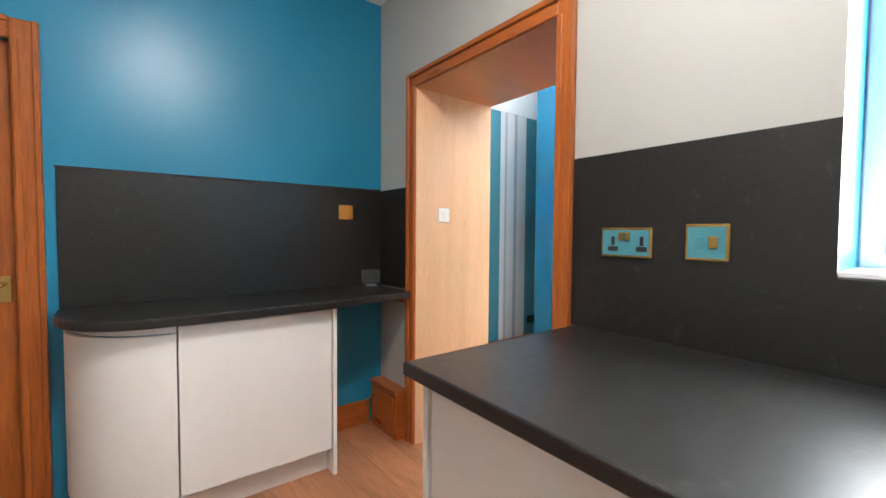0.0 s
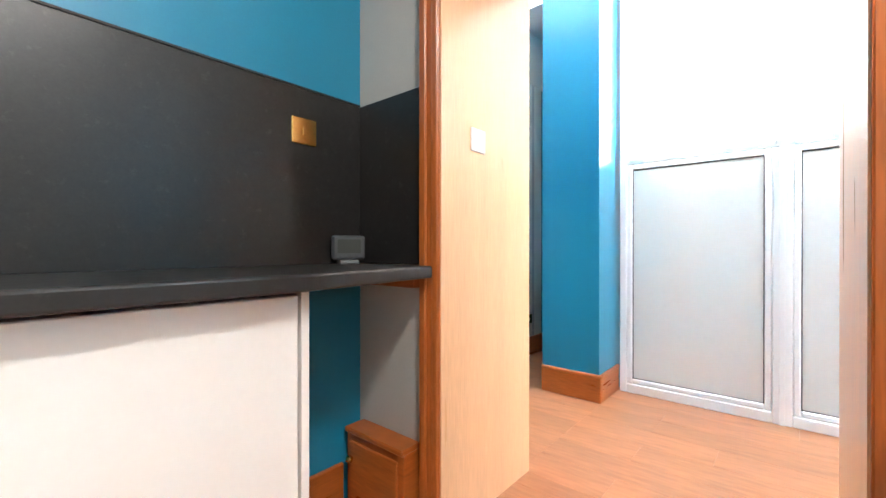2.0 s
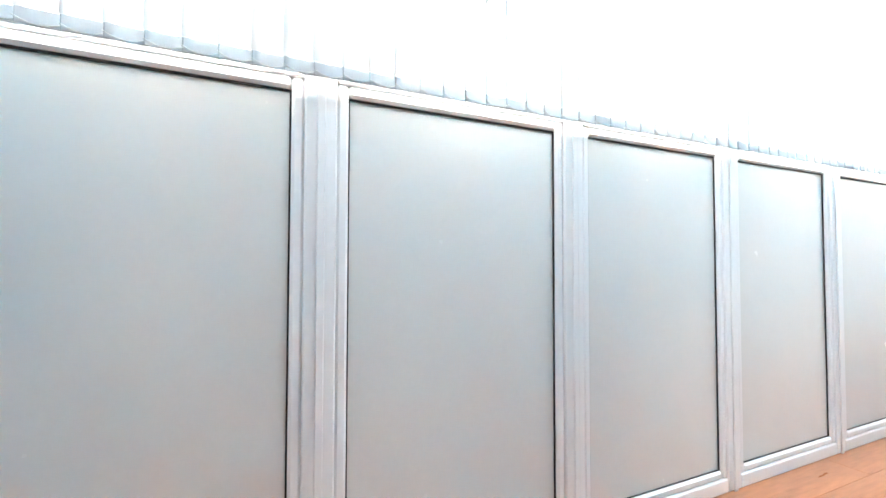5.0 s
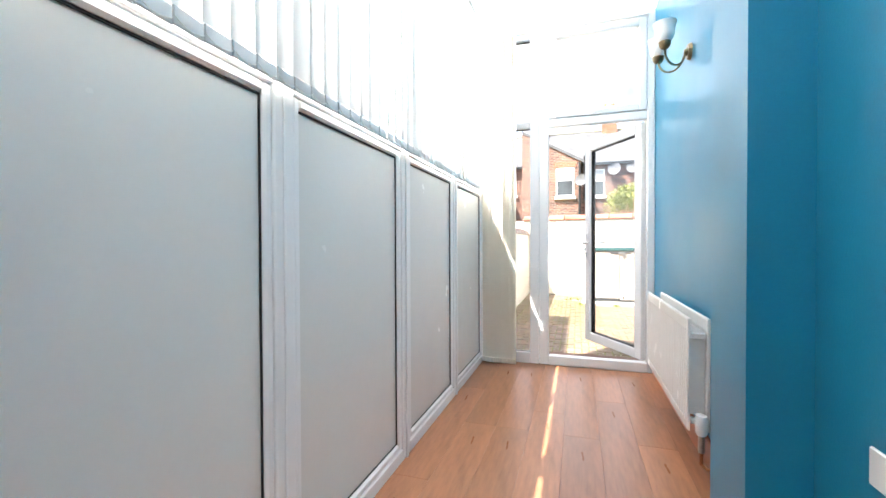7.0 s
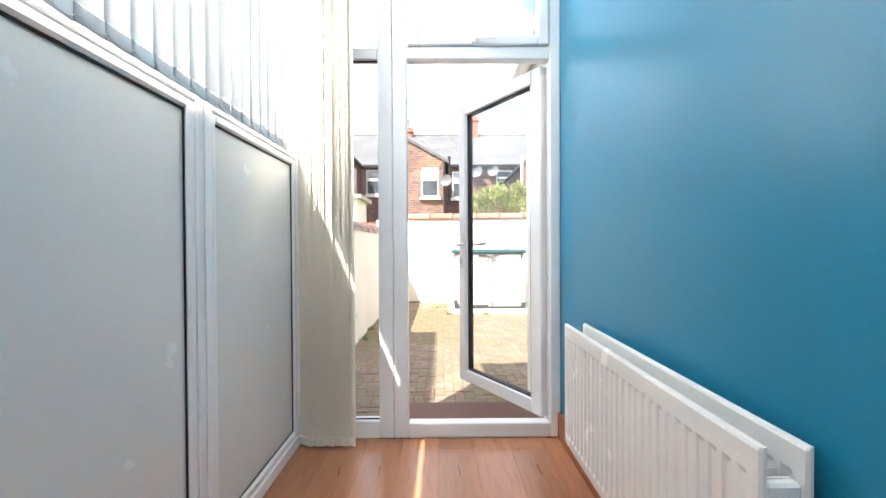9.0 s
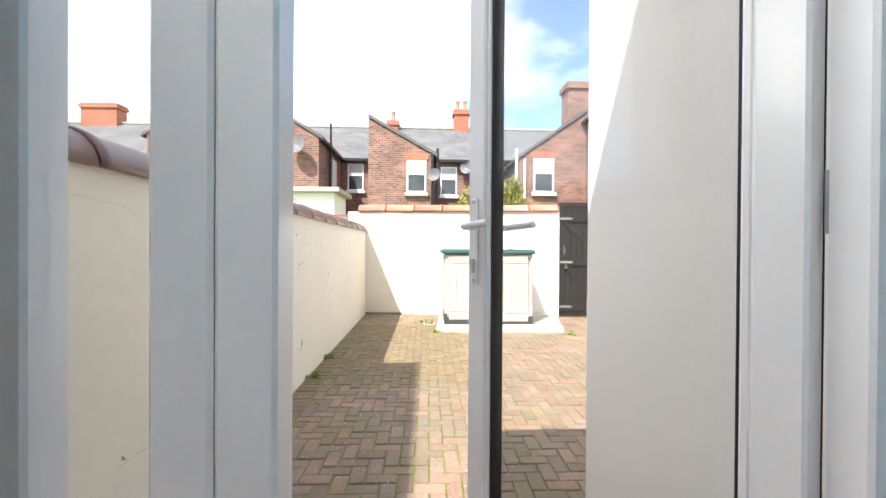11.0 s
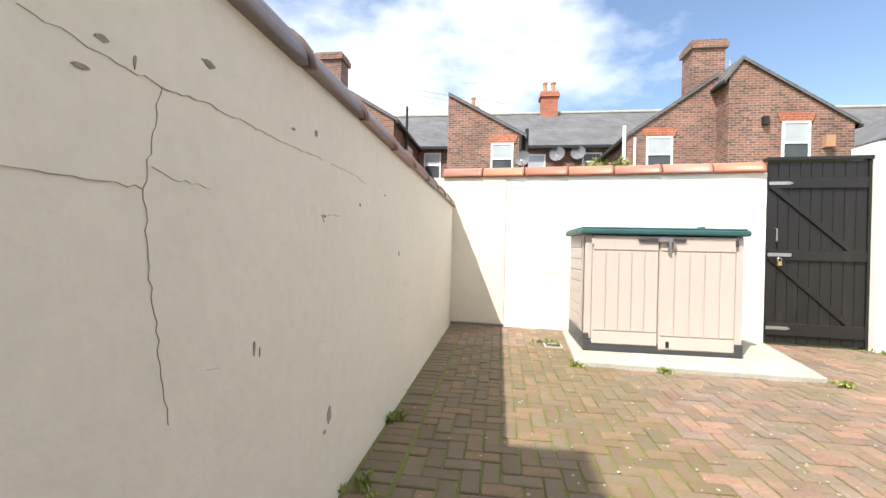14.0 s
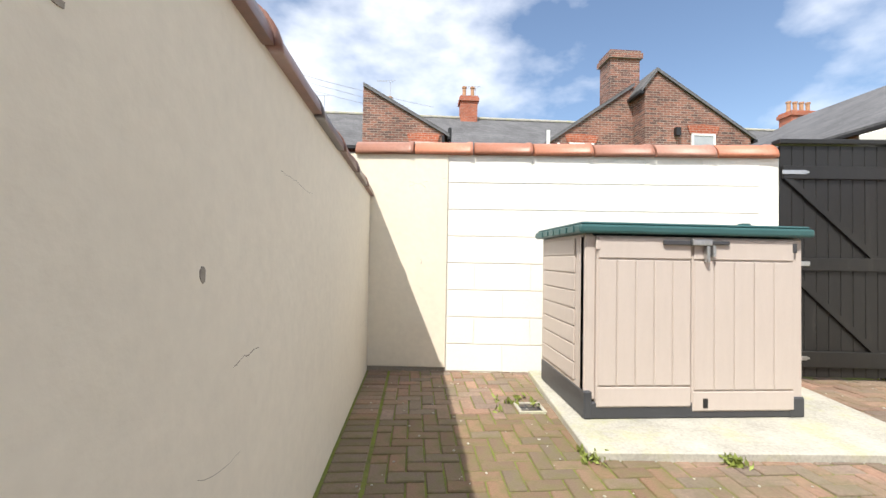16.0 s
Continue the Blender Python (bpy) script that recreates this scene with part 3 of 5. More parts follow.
part("rocker", boxes((1.725, 1.741, D0 + 0.008, D0 + 0.012, 1.362, 1.392), bevel=0.001), UPVC, ls)
mt = thing("energy_monitor", "small dark grey energy monitor with a pale screen", "monitor", at=(2.04, -5.8, 0.925))
part("case", boxes((-0.06, 0.06, -0.018, 0.018, 0.015, 0.105), bevel=0.008), PLASTIC_D, mt)
part("screen", boxes((-0.042, 0.042, 0.018, 0.0195, 0.04, 0.09)), SCREEN, mt)
part("foot", boxes((-0.035, 0.035, -0.03, 0.03, 0.0, 0.015), bevel=0.004), STEEL, mt)
for k in range(4):
    part("button", boxes((-0.036 + k * 0.02, -0.026 + k * 0.02, 0.018, 0.0205, 0.024, 0.032), bevel=0.001), PLASTIC_D, mt)
mt.rotation_euler = (0, 0, radians(-25))
hb = thing("pipe_boxing", "low orange-stained pine box cupboard with brass knob", "cupboard")
part("case", boxes((KX0 + 0.001, KX0 + 0.085, -5.845, D0 - 0.1, 0, 0.285), bevel=0.003), PINE_H, hb)
part("lid", boxes((KX0 + 0.001, KX0 + 0.095, -5.85, D0 - 0.1, 0.285, 0.305), bevel=0.004), PINE_H, hb)
part("hatch", boxes((KX0 + 0.085, KX0 + 0.095, -5.82, -5.56, 0.03, 0.26), bevel=0.004), PINE_H, hb)
part("knob", made(lambda bm: bmesh.ops.create_uvsphere(bm, u_segments=12, v_segments=8, radius=0.014, matrix=Matrix.Translation((KX0 + 0.11, -5.8, 0.2)))), BRASS, hb, smooth=True)
cl = thing("ceiling_light", "round white ceiling light over the kitchen", "light", at=(3.02, -3.85, KH))
part("base", made(lambda bm: lathe(bm, [(0.001, -0.001), (0.16, -0.001), (0.16, -0.03), (0.001, -0.03)])), UPVC, cl)
part("shade", made(lambda bm: lathe(bm, [(0.15, -0.031), (0.15, -0.06), (0.11, -0.1), (0.05, -0.12), (0.001, -0.122)])), LAMPGLOW, cl, "glowing opal shade", smooth=True)
kw = tagged(new("window_kitchen"), "white framed kitchen window onto the lean-to", "window", kind="structure")
part("window_frame", boxes((1.6, 1.66, WIN0, WIN0 + 0.05, WZ0, WZ1), (1.6, 1.66, WIN1 - 0.05, WIN1, WZ0, WZ1), (1.6, 1.66, WIN0 + 0.05, WIN1 - 0.05, WZ0, WZ0 + 0.05), (1.6, 1.66, WIN0 + 0.05, WIN1 - 0.05, WZ1 - 0.05, WZ1), bevel=0.005), UPVC, kw)
pn = part("pane", boxes((1.625, 1.635, WIN0 + 0.05, WIN1 - 0.05, WZ0 + 0.05, WZ1 - 0.05)), GLASS, kw)
pn.visible_shadow = False
part("window_sill", boxes((1.6, KX0 + 0.005, WIN0 + 0.002, WIN1 - 0.002, WZ0 + 0.001, WZ0 + 0.012)), UPVC, kw)

# ---- panelled window wall of the lean-to ----
PITCH, PZ0, PZ1 = 0.9115, 0.097, 1.513
MID = [-0.035 - PITCH * k for k in range(7)]
MID[6] = -5.46
for k in range(6):
    yb, ya = MID[k], MID[k + 1]
    wdw = tagged(new("window_%d" % (k + 1)), "white plastic window bay with a solid panel below", "window", kind="structure")
    a, b = ya + 0.079, yb - 0.079
    part("window_frame", boxes((-0.07, 0.018, ya + 0.001, ya + 0.045, 0, 2.96), (-0.07, 0.018, yb - 0.045, yb - 0.001, 0, 2.96),
                               (-0.07, 0.018, ya + 0.045, yb - 0.045, 0, 0.062), (-0.07, 0.018, ya + 0.045, yb - 0.045, PZ1 + 0.034, PZ1 + 0.075),
                               (-0.07, 0.018, ya + 0.045, yb - 0.045, 2.9, 2.96), bevel=0.005), UPVC, wdw)
    part("bead", boxes((-0.02, 0.012, ya + 0.045, a, 0.062, PZ1 + 0.034), (-0.02, 0.012, b, yb - 0.045, 0.062, PZ1 + 0.034),
                       (-0.02, 0.012, a, b, 0.062, PZ0), (-0.02, 0.012, a, b, PZ1, PZ1 + 0.034), bevel=0.008), UPVC, wdw)
    part("mullion_cover", boxes((0.018, 0.026, yb - 0.012, yb + 0.012, 0.0, 2.96), bevel=0.003), UPVC, wdw)
    part("gasket", boxes((-0.006, -0.001, a, a + 0.005, PZ0, PZ1), (-0.006, -0.001, b - 0.005, b, PZ0, PZ1), (-0.006, -0.001, a + 0.005, b - 0.005, PZ1 - 0.006, PZ1), (-0.006, -0.001, a + 0.005, b - 0.005, PZ0, PZ0 + 0.004)), GASKET, wdw)
    part("panel", boxes((-0.04, -0.007, a, b, PZ0, PZ1)), PANELW, wdw, "glossy white solid panel")
    pn = part("pane", boxes((-0.03, -0.02, ya + 0.045, yb - 0.045, PZ1 + 0.075, 2.9)), GLASS, wdw)
    pn.visible_shadow = False
setting("wall_west_head", boxes((-0.1, 0.02, -5.487, -0.0, 2.96, LH)), UPVC, "white head rail over the windows", "trim")

# ---- vertical blinds ----
bl = thing("vertical_blind", "closed white cloth vertical blind along the windows", "blind")
part("head_rail", boxes((0.04, 0.085, -5.44, -0.3, 2.915, 2.955), bevel=0.004), UPVC, bl)


def slat_mesh(name, z0, z1, width, bow, material):
    bm = bmesh.new()
    n = 6
    rows = []
    for z in (z0, z1):
        rows.append([(bow * (1 - (2 * i / n - 1) ** 2), width * (i / n - 0.5), z) for i in range(n + 1)])
    fr = [[bm.verts.new(p) for p in r] for r in rows]
    bk = [[bm.verts.new((p[0] - 0.0012, p[1], p[2])) for p in r] for r in rows]
    for i in range(n):
        bm.faces.new((fr[0][i], fr[0][i + 1], fr[1][i + 1], fr[1][i]))
        bm.faces.new((bk[0][i + 1], bk[0][i], bk[1][i], bk[1][i + 1]))
    return mesh_of(name, bm, material, True)


slat_me = slat_mesh("slat", 1.575, 2.915, 0.09, 0.006, SLAT)
bm = bmesh.new()
block(bm, -0.003, 0.003, -0.042, 0.042, 1.536, 1.576, 0.002)
hem_me = mesh_of("weight_pocket", bm, HEM)
bm = bmesh.new()
tube(bm, [(0.006, -0.044 + 0.088 * i / 6, 1.552 - 0.014 * (1 - (i / 3 - 1) ** 2)) for i in range(7)], 0.0014, 5)
chain_me = mesh_of("bead_chain", bm, CORD)
rng = random.Random(4)
for k in range(66):
    y = -0.37 - 0.0765 * k
    if y < -5.4:
        break
    turn = pose(0.062, y, 0, 0, 0, 4 + rng.uniform(-3, 3))
    for name, me in (("slat", slat_me), ("weight_pocket", hem_me), ("bead_chain", chain_me)):
        ob = new(name, me)
        ob.parent = bl
        ob.matrix_basis = turn
bs = thing("vertical_blind", "cream vertical blind drawn to a stack beside the door", "blind")
part("head_rail", boxes((0.03, 1.40, -0.1, -0.06, 2.93, 2.97), bevel=0.004), UPVC, bs)
long_me = slat_mesh("slat", 0.055, 2.93, 0.127, 0.008, CREAM)
bm = bmesh.new()
block(bm, -0.004, 0.005, -0.06, 0.06, 0.012, 0.056, 0.002)
long_hem = mesh_of("weight_pocket", bm, CREAM)
for k in range(15):
    m4 = pose(0.045 + 0.0165 * k, -0.085 + rng.uniform(-0.004, 0.004), 0, 0, 0, 64 + rng.uniform(-4, 4))
    for name, me in (("slat", long_me), ("weight_pocket", long_hem)):
        ob = new(name, me)
        ob.parent = bs
        ob.matrix_basis = m4

# ---- back door wall ----
dw = tagged(new("window_back"), "white plastic door frame with side light and top lights", "window", kind="structure")
Y0, Y1 = 0.0, 0.07
part("window_frame", boxes((0.0, 0.292, Y0, Y1, 0, 3.02), (0.441, 0.522, Y0, Y1, 0, 3.02), (0.524, 0.604, Y0, Y1, 0, 3.02), (1.40, XE, Y0, Y1, 0, 3.02),
                           (0.292, 0.441, Y0, Y1, 0, 0.1), (0.604, 1.40, Y0, Y1, 0, 0.083), (0.292, 0.441, Y0, Y1, 2.12, 2.185), (0.604, 1.40, Y0, Y1, 2.12, 2.19),
                           (0.292, 0.441, Y0, Y1, 2.91, 3.02), (0.604, 1.40, Y0, Y1, 2.96, 3.02), bevel=0.006), UPVC, dw)
part("gasket", boxes((0.292, 0.441, 0.02, 0.03, 0.1, 0.106), (0.292, 0.441, 0.02, 0.03, 2.112, 2.12), (0.292, 0.441, 0.02, 0.03, 2.9, 2.91)), GASKET, dw)
ts = part("top_sash", boxes((0.61, 0.67, -0.012, 0.055, 2.195, 2.955), (1.335, 1.395, -0.012, 0.055, 2.195, 2.955), (0.67, 1.335, -0.012, 0.055, 2.195, 2.25), (0.67, 1.335, -0.012, 0.055, 2.895, 2.955), bevel=0.006), UPVC, dw)
part("catch", boxes((0.965, 1.0, -0.03, -0.012, 2.2, 2.235), (0.975, 1.1, -0.04, -0.028, 2.215, 2.229), bevel=0.004), UPVC, dw, "white lever catch")
for r in ((0.292, 0.441, 0.03, 0.036, 0.1, 2.12), (0.292, 0.441, 0.03, 0.036, 2.185, 2.91), (0.67, 1.335, 0.02, 0.026, 2.25, 2.895)):
    pn = part("pane", boxes(r), GLASS, dw)
    pn.visible_shadow = False
part("threshold", boxes((0.604, 1.40, 0.07, 0.13, -0.09, 0.03), bevel=0.004), UPVC, dw)

leaf = thing("back_door", "white plastic glazed door standing open outwards", "door", at=(1.392, 0.075, 0.0))
LW, LZ0, LZ1 = 0.835, 0.088, 2.11
leaf.rotation_euler = (0, 0, math.atan2(0.706, -0.434))
part("leaf_frame", boxes((0, 0.075, -0.035, 0.035, LZ0, LZ1), (LW - 0.08, LW, -0.035, 0.035, LZ0, LZ1), (0.075, LW - 0.08, -0.035, 0.035, LZ0, LZ0 + 0.085), (0.075, LW - 0.08, -0.035, 0.035, LZ1 - 0.085, LZ1), bevel=0.006), UPVC, leaf)
part("bead", boxes((0.075, 0.092, -0.028, 0.028, LZ0 + 0.085, LZ1 - 0.085), (LW - 0.094, LW - 0.08, -0.028, 0.028, LZ0 + 0.085, LZ1 - 0.085), bevel=0.004), UPVC, leaf)
part("gasket", boxes((0.092, 0.099, -0.02, 0.02, LZ0 + 0.092, LZ1 - 0.092), (LW - 0.103, LW - 0.094, -0.02, 0.02, LZ0 + 0.092, LZ1 - 0.092),
                     (0.099, LW - 0.103, -0.02, 0.02, LZ0 + 0.085, LZ0 + 0.092), (0.099, LW - 0.103, -0.02, 0.02, LZ1 - 0.092, LZ1 - 0.085), (0.0, 0.004, -0.04, -0.036, LZ0, LZ1)), GASKET, leaf)
pn = part("pane", boxes((0.099, LW - 0.103, -0.008, 0.008, LZ0 + 0.092, LZ1 - 0.092)), GLASS, leaf)
pn.visible_shadow = False
for side in (-1, 1):
    s0, s1 = 0.035 * side, 0.046 * side
    hp = part("handle_plate", boxes((LW - 0.058, LW - 0.028, min(s0, s1), max(s0, s1), 0.909, 1.175), bevel=0.005), UPVC, leaf)
    part("lever", made(lambda bm: tube(bm, [(LW - 0.043, 0.046 * side, 1.086), (LW - 0.043, 0.085 * side, 1.086), (LW - 0.058, 0.09 * side, 1.088), (LW - 0.16, 0.09 * side, 1.094)], 0.0105, 14)), UPVC, hp, smooth=True)
    part("key_barrel", made(lambda bm: rod(bm, (LW - 0.043, 0.045 * side, 0.978), (LW - 0.043, 0.055 * side, 0.978), 0.011)), STEEL, hp)
    part("barrel_foot", boxes((LW - 0.048, LW - 0.038, min(s1, 0.054 * side), max(s1, 0.054 * side), 0.945, 0.974)), STEEL, hp)
    for z in (0.922, 1.162):
        part("screw", made(lambda bm: rod(bm, (LW - 0.043, 0.045 * side, z), (LW - 0.043, 0.049 * side, z), 0.006, sides=8)), STEEL, hp)
for z in (0.35, 1.1, 1.9):
    part("hinge", made(lambda bm: rod(bm, (0.0, -0.045, z - 0.05), (0.0, -0.045, z + 0.05), 0.009)), UPVC, leaf)

# ---- radiator, wall lamp, socket ----
rad = thing("radiator", "white double panel radiator with valve on the blue wall", "radiator")
RY0, RY1, RZ0, RZ1 = -1.606, -0.48, 0.205, 0.735


def fluted_panel(x):
    """A pressed steel sheet with upright flutes, a plain band at top and foot and rounded edges."""
    bm = bmesh.new()
    n = 27
    pitch = (RY1 - RY0 - 0.03) / n
    ys = [(RY0, 0.006), (RY0 + 0.004, 0.001), (RY0 + 0.015, 0.0)]
    for k in range(n):
        y = RY0 + 0.015 + k * pitch
        ys += [(y + pitch * 0.28, 0.0), (y + pitch * 0.4, -1), (y + pitch * 0.88, -1), (y + pitch, 0.0)]
    ys += [(RY1 - 0.004, 0.001), (RY1, 0.006)]
    zs = [(RZ0, 0, 0.007), (RZ0 + 0.006, 0, 0.001), (RZ0 + 0.04, 0, 0), (RZ0 + 0.05, 1, 0), (RZ1 - 0.066, 1, 0), (RZ1 - 0.054, 0, 0), (RZ1 - 0.008, 0, 0), (RZ1 - 0.002, 0, 0.003), (RZ1, 0, 0.009)]
    rows = [[bm.verts.new((x + lip + (0.0048 * deep if d < 0 else d), y, z)) for y, d in ys] for z, deep, lip in zs]
    for lo, hi in zip(rows, rows[1:]):
        for i in range(len(ys) - 1):
            bm.faces.new((lo[i], lo[i + 1], hi[i + 1], hi[i]))
    block(bm, x + 0.0075, x + 0.014, RY0 + 0.001, RY1 - 0.001, RZ0 + 0.001, RZ1 - 0.001)
    return bm


for xa in (1.336, 1.418):
    part("panel", fluted_panel(xa), RADW, rad)
bm = bmesh.new()
block(bm, 1.352, 1.416, 0, 0.004, RZ0 + 0.07, RZ1 - 0.07)
fin_me = mesh_of("fin", bm, RADW)
for k in range(34):
    ob = new("fin", fin_me)
    ob.parent = rad
    ob.location = (0, RY0 + 0.03 + k * 0.031, 0)
for z in (RZ1 - 0.1, RZ0 + 0.03):
    part("end_pipe", boxes((1.352, 1.416, RY0 + 0.003, RY0 + 0.026, z, z + 0.033), bevel=0.006), RADW, rad)
for y in (-1.35, -0.75):
    part("wall_bracket", boxes((1.433, XE, y, y + 0.03, RZ0 + 0.05, RZ1 - 0.05)), STEEL, rad)
vl = part("valve_body", made(lambda bm: (rod(bm, (1.385, RY0 + 0.005, 0.235), (1.385, RY0 - 0.05, 0.235), 0.012), rod(bm, (1.385, RY0 - 0.045, 0.13), (1.385, RY0 - 0.045, 0.25), 0.014))), STEEL, rad, smooth=True)
part("valve_head", made(lambda bm: lathe(bm, [(0.001, 0.21), (0.02, 0.21), (0.026, 0.225), (0.026, 0.285), (0.022, 0.3), (0.001, 0.303)], (1.385, RY0 - 0.045, 0))), UPVC, vl, "white thermostatic valve head", smooth=True)
part("feed_pipe", made(lambda bm: tube(bm, [(1.385, RY0 - 0.045, 0.14), (1.385, RY0 - 0.045, 0.075), (1.40, RY0 - 0.06, 0.065), (1.459, RY0 - 0.11, 0.065)], 0.0075)), COPPER, rad, smooth=True)

lamp = thing("wall_lamp", "antique bronze twin-arm wall lamp with opal glass shades", "wall lamp", at=(XE, -1.105, 2.18))
part("wall_plate", made(lambda bm: (rod(bm, (0, 0, 0), (-0.018, 0, 0), 0.048, 0.04, 20), rod(bm, (-0.018, 0, 0), (-0.035, 0, 0), 0.025, 0.014, 16))), BRONZE, lamp, smooth=False)
for s in (-1, 1):
    part("arm", made(lambda bm: tube(bm, [(-0.03, 0, -0.0)] + [(-0.03 - 0.06 * (1 - math.cos(a)), s * 0.1 * (a / math.pi), -0.085 * math.sin(a)) for a in [math.pi * i / 10 for i in range(1, 11)]], 0.006)), BRONZE, lamp, smooth=True)
    part("cup", made(lambda bm: lathe(bm, [(0.006, -0.01), (0.02, -0.004), (0.03, 0.012), (0.032, 0.03), (0.004, 0.03)], (-0.15, s * 0.1, 0.0))), BRONZE, lamp, smooth=True)
    part("shade", made(lambda bm: lathe(bm, [(0.03, 0.03), (0.042, 0.045), (0.05, 0.075), (0.05, 0.1), (0.056, 0.125), (0.06, 0.135), (0.056, 0.134), (0.046, 0.1), (0.046, 0.075), (0.03, 0.04)], (-0.15, s * 0.1, 0.0))), OPAL, lamp, "opal glass bell shade", smooth=True)
ws = thing("wall_socket", "white plastic socket low on the blue wall", "socket")
part("plate", boxes((XE - 0.009, XE, -2.80, -2.655, 0.56, 0.645), bevel=0.003), UPVC, ws)
part("rocker", boxes((XE - 0.013, XE - 0.009, -2.74, -2.715, 0.61, 0.63), bevel=0.001), UPVC, ws)
for k in range(2):
    bsx = thing("wall_socket", "brass socket plate above the skirting of the striped wall", "socket")
    part("plate", boxes((-0.47 + k * 0.17, -0.33 + k * 0.17, SW, SW + 0.008, 0.29, 0.375), bevel=0.003), BRASS, bsx)
    part("socket_hole", boxes((-0.44 + k * 0.17, -0.41 + k * 0.17, SW + 0.008, SW + 0.0095, 0.315, 0.345)), GASKET, bsx)
# ---- yard walls ----
# The yard and all beyond it are drawn in plan units of 1.13 m and set out from the back door at the end.
YARD = Matrix.Translation((-0.074, 0.273, -0.140)) @ Matrix.Diagonal((1.13, 1.13, 1.13, 1))
INDOORS = set(bpy.data.objects) - {earth}
lw = setting("wall_yard_west", boxes((-0.49, -0.25, -0.22, 6.35, -0.11, 1.275)), RENDER, "cream rendered yard wall with hairline cracks", "wall")
BW = math.atan2(-0.30, 3.15)      # the back wall runs a little askew
back = tagged(new("wall_yard_north"), "white painted blockwork yard wall", "wall", kind="structure")
back.matrix_basis = pose(-0.25, 6.16, 0, 0, 0, math.degrees(BW))
part("wall_core", boxes((-0.3, 3.155, 0.0, 0.22, -0.11, 1.60), bevel=0.004), WHITER, back)
part("render_patch", boxes((-0.25, 0.61, -0.014, -0.001, -0.06, 1.60), bevel=0.004), RENDER, back)
# dark strip standing in for the shadow in the gap under the render
part("painted_gap_shadow", boxes((-0.25, 0.61, -0.008, -0.001, -0.1, -0.062)), SCAR, back)
rw = setting("wall_yard_east", boxes((3.93, 4.2, 0.3, 5.75, -0.11, 1.33)), WHITER, "white painted yard wall", "wall")
setting("wall_gate_pier", boxes((3.735, 4.02, 5.70, 6.02, -0.11, 1.86), (4.02, 6.5, 5.72, 5.96, -0.11, 1.6), bevel=0.006), WHITER, "white painted pier beside the gate", "wall")
setting("wall_lane", boxes((-14, -0.56, 6.2, 6.42, -0.11, 1.55)), BRICK, "brick wall along the back lane", "wall")


def tile_mesh(length, r, material):
    """A half-round coping tile with a raised lip at one end, along y."""
    bm = bmesh.new()
    n = 14
    prof = []
    for y, k in ((0, 1.0), (0.004, 1.05), (0.035, 1.05), (0.045, 1.0), (length - 0.006, 1.0)):
        prof.append([bm.verts.new((-math.cos(math.pi * i / n) * r * k, y, math.sin(math.pi * i / n) * r * 0.86 * k)) for i in range(n + 1)])
    for a, b in zip(prof, prof[1:]):
        for i in range(n):
            bm.faces.new((a[i], a[i + 1], b[i + 1], b[i]))
    bm.faces.new(prof[0])
    bm.faces.new(prof[-1][::-1])
    for a, b in zip(prof, prof[1:]):
        bm.faces.new((a[0], b[0], b[-1], a[-1]))
    bmesh.ops.recalc_face_normals(bm, faces=bm.faces)
    return mesh_of("coping_tile", bm, material, False)


cop_me, cop_red = tile_mesh(0.46, 0.145, COPING), tile_mesh(0.46, 0.14, COPING_R)
for me in (cop_me, cop_red):
    for p in me.polygons:
        p.use_smooth = len(p.vertices) == 4
rng = random.Random(9)


def tiles(owner, me, count, first, step, turn):
    for k in range(count):
        ob = new("coping_tile", me)
        ob.parent = owner
        x, y, z = (first[i] + step[i] * k for i in range(3))
        ob.matrix_basis = pose(x, y, z + rng.uniform(-0.003, 0.003), rng.uniform(-0.4, 0.4), 0, turn + rng.uniform(-0.5, 0.5))


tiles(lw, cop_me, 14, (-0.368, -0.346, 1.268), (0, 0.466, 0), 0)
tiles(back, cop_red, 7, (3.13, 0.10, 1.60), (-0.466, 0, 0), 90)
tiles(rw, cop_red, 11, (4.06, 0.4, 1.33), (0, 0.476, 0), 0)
# blocks of the back wall
bm = bmesh.new()
block(bm, 0, 0.432, -0.005, 0.0, 0, 0.204, 0.003)
blk = mesh_of("block", bm, WHITER)
bm = bmesh.new()
block(bm, 0, 0.21, -0.005, 0.0, 0, 0.204, 0.003)
half_blk = mesh_of("block", bm, WHITER)
for r in range(8):
    x = 0.615
    first = r % 2
    while x < 2.95:
        short = first or x > 2.7
        ob = new("block", half_blk if short else blk)
        ob.parent = back
        ob.matrix_basis = pose(x, 0, -0.085 + r * 0.2095)
        x += 0.2135 if short else 0.4355
        first = 0
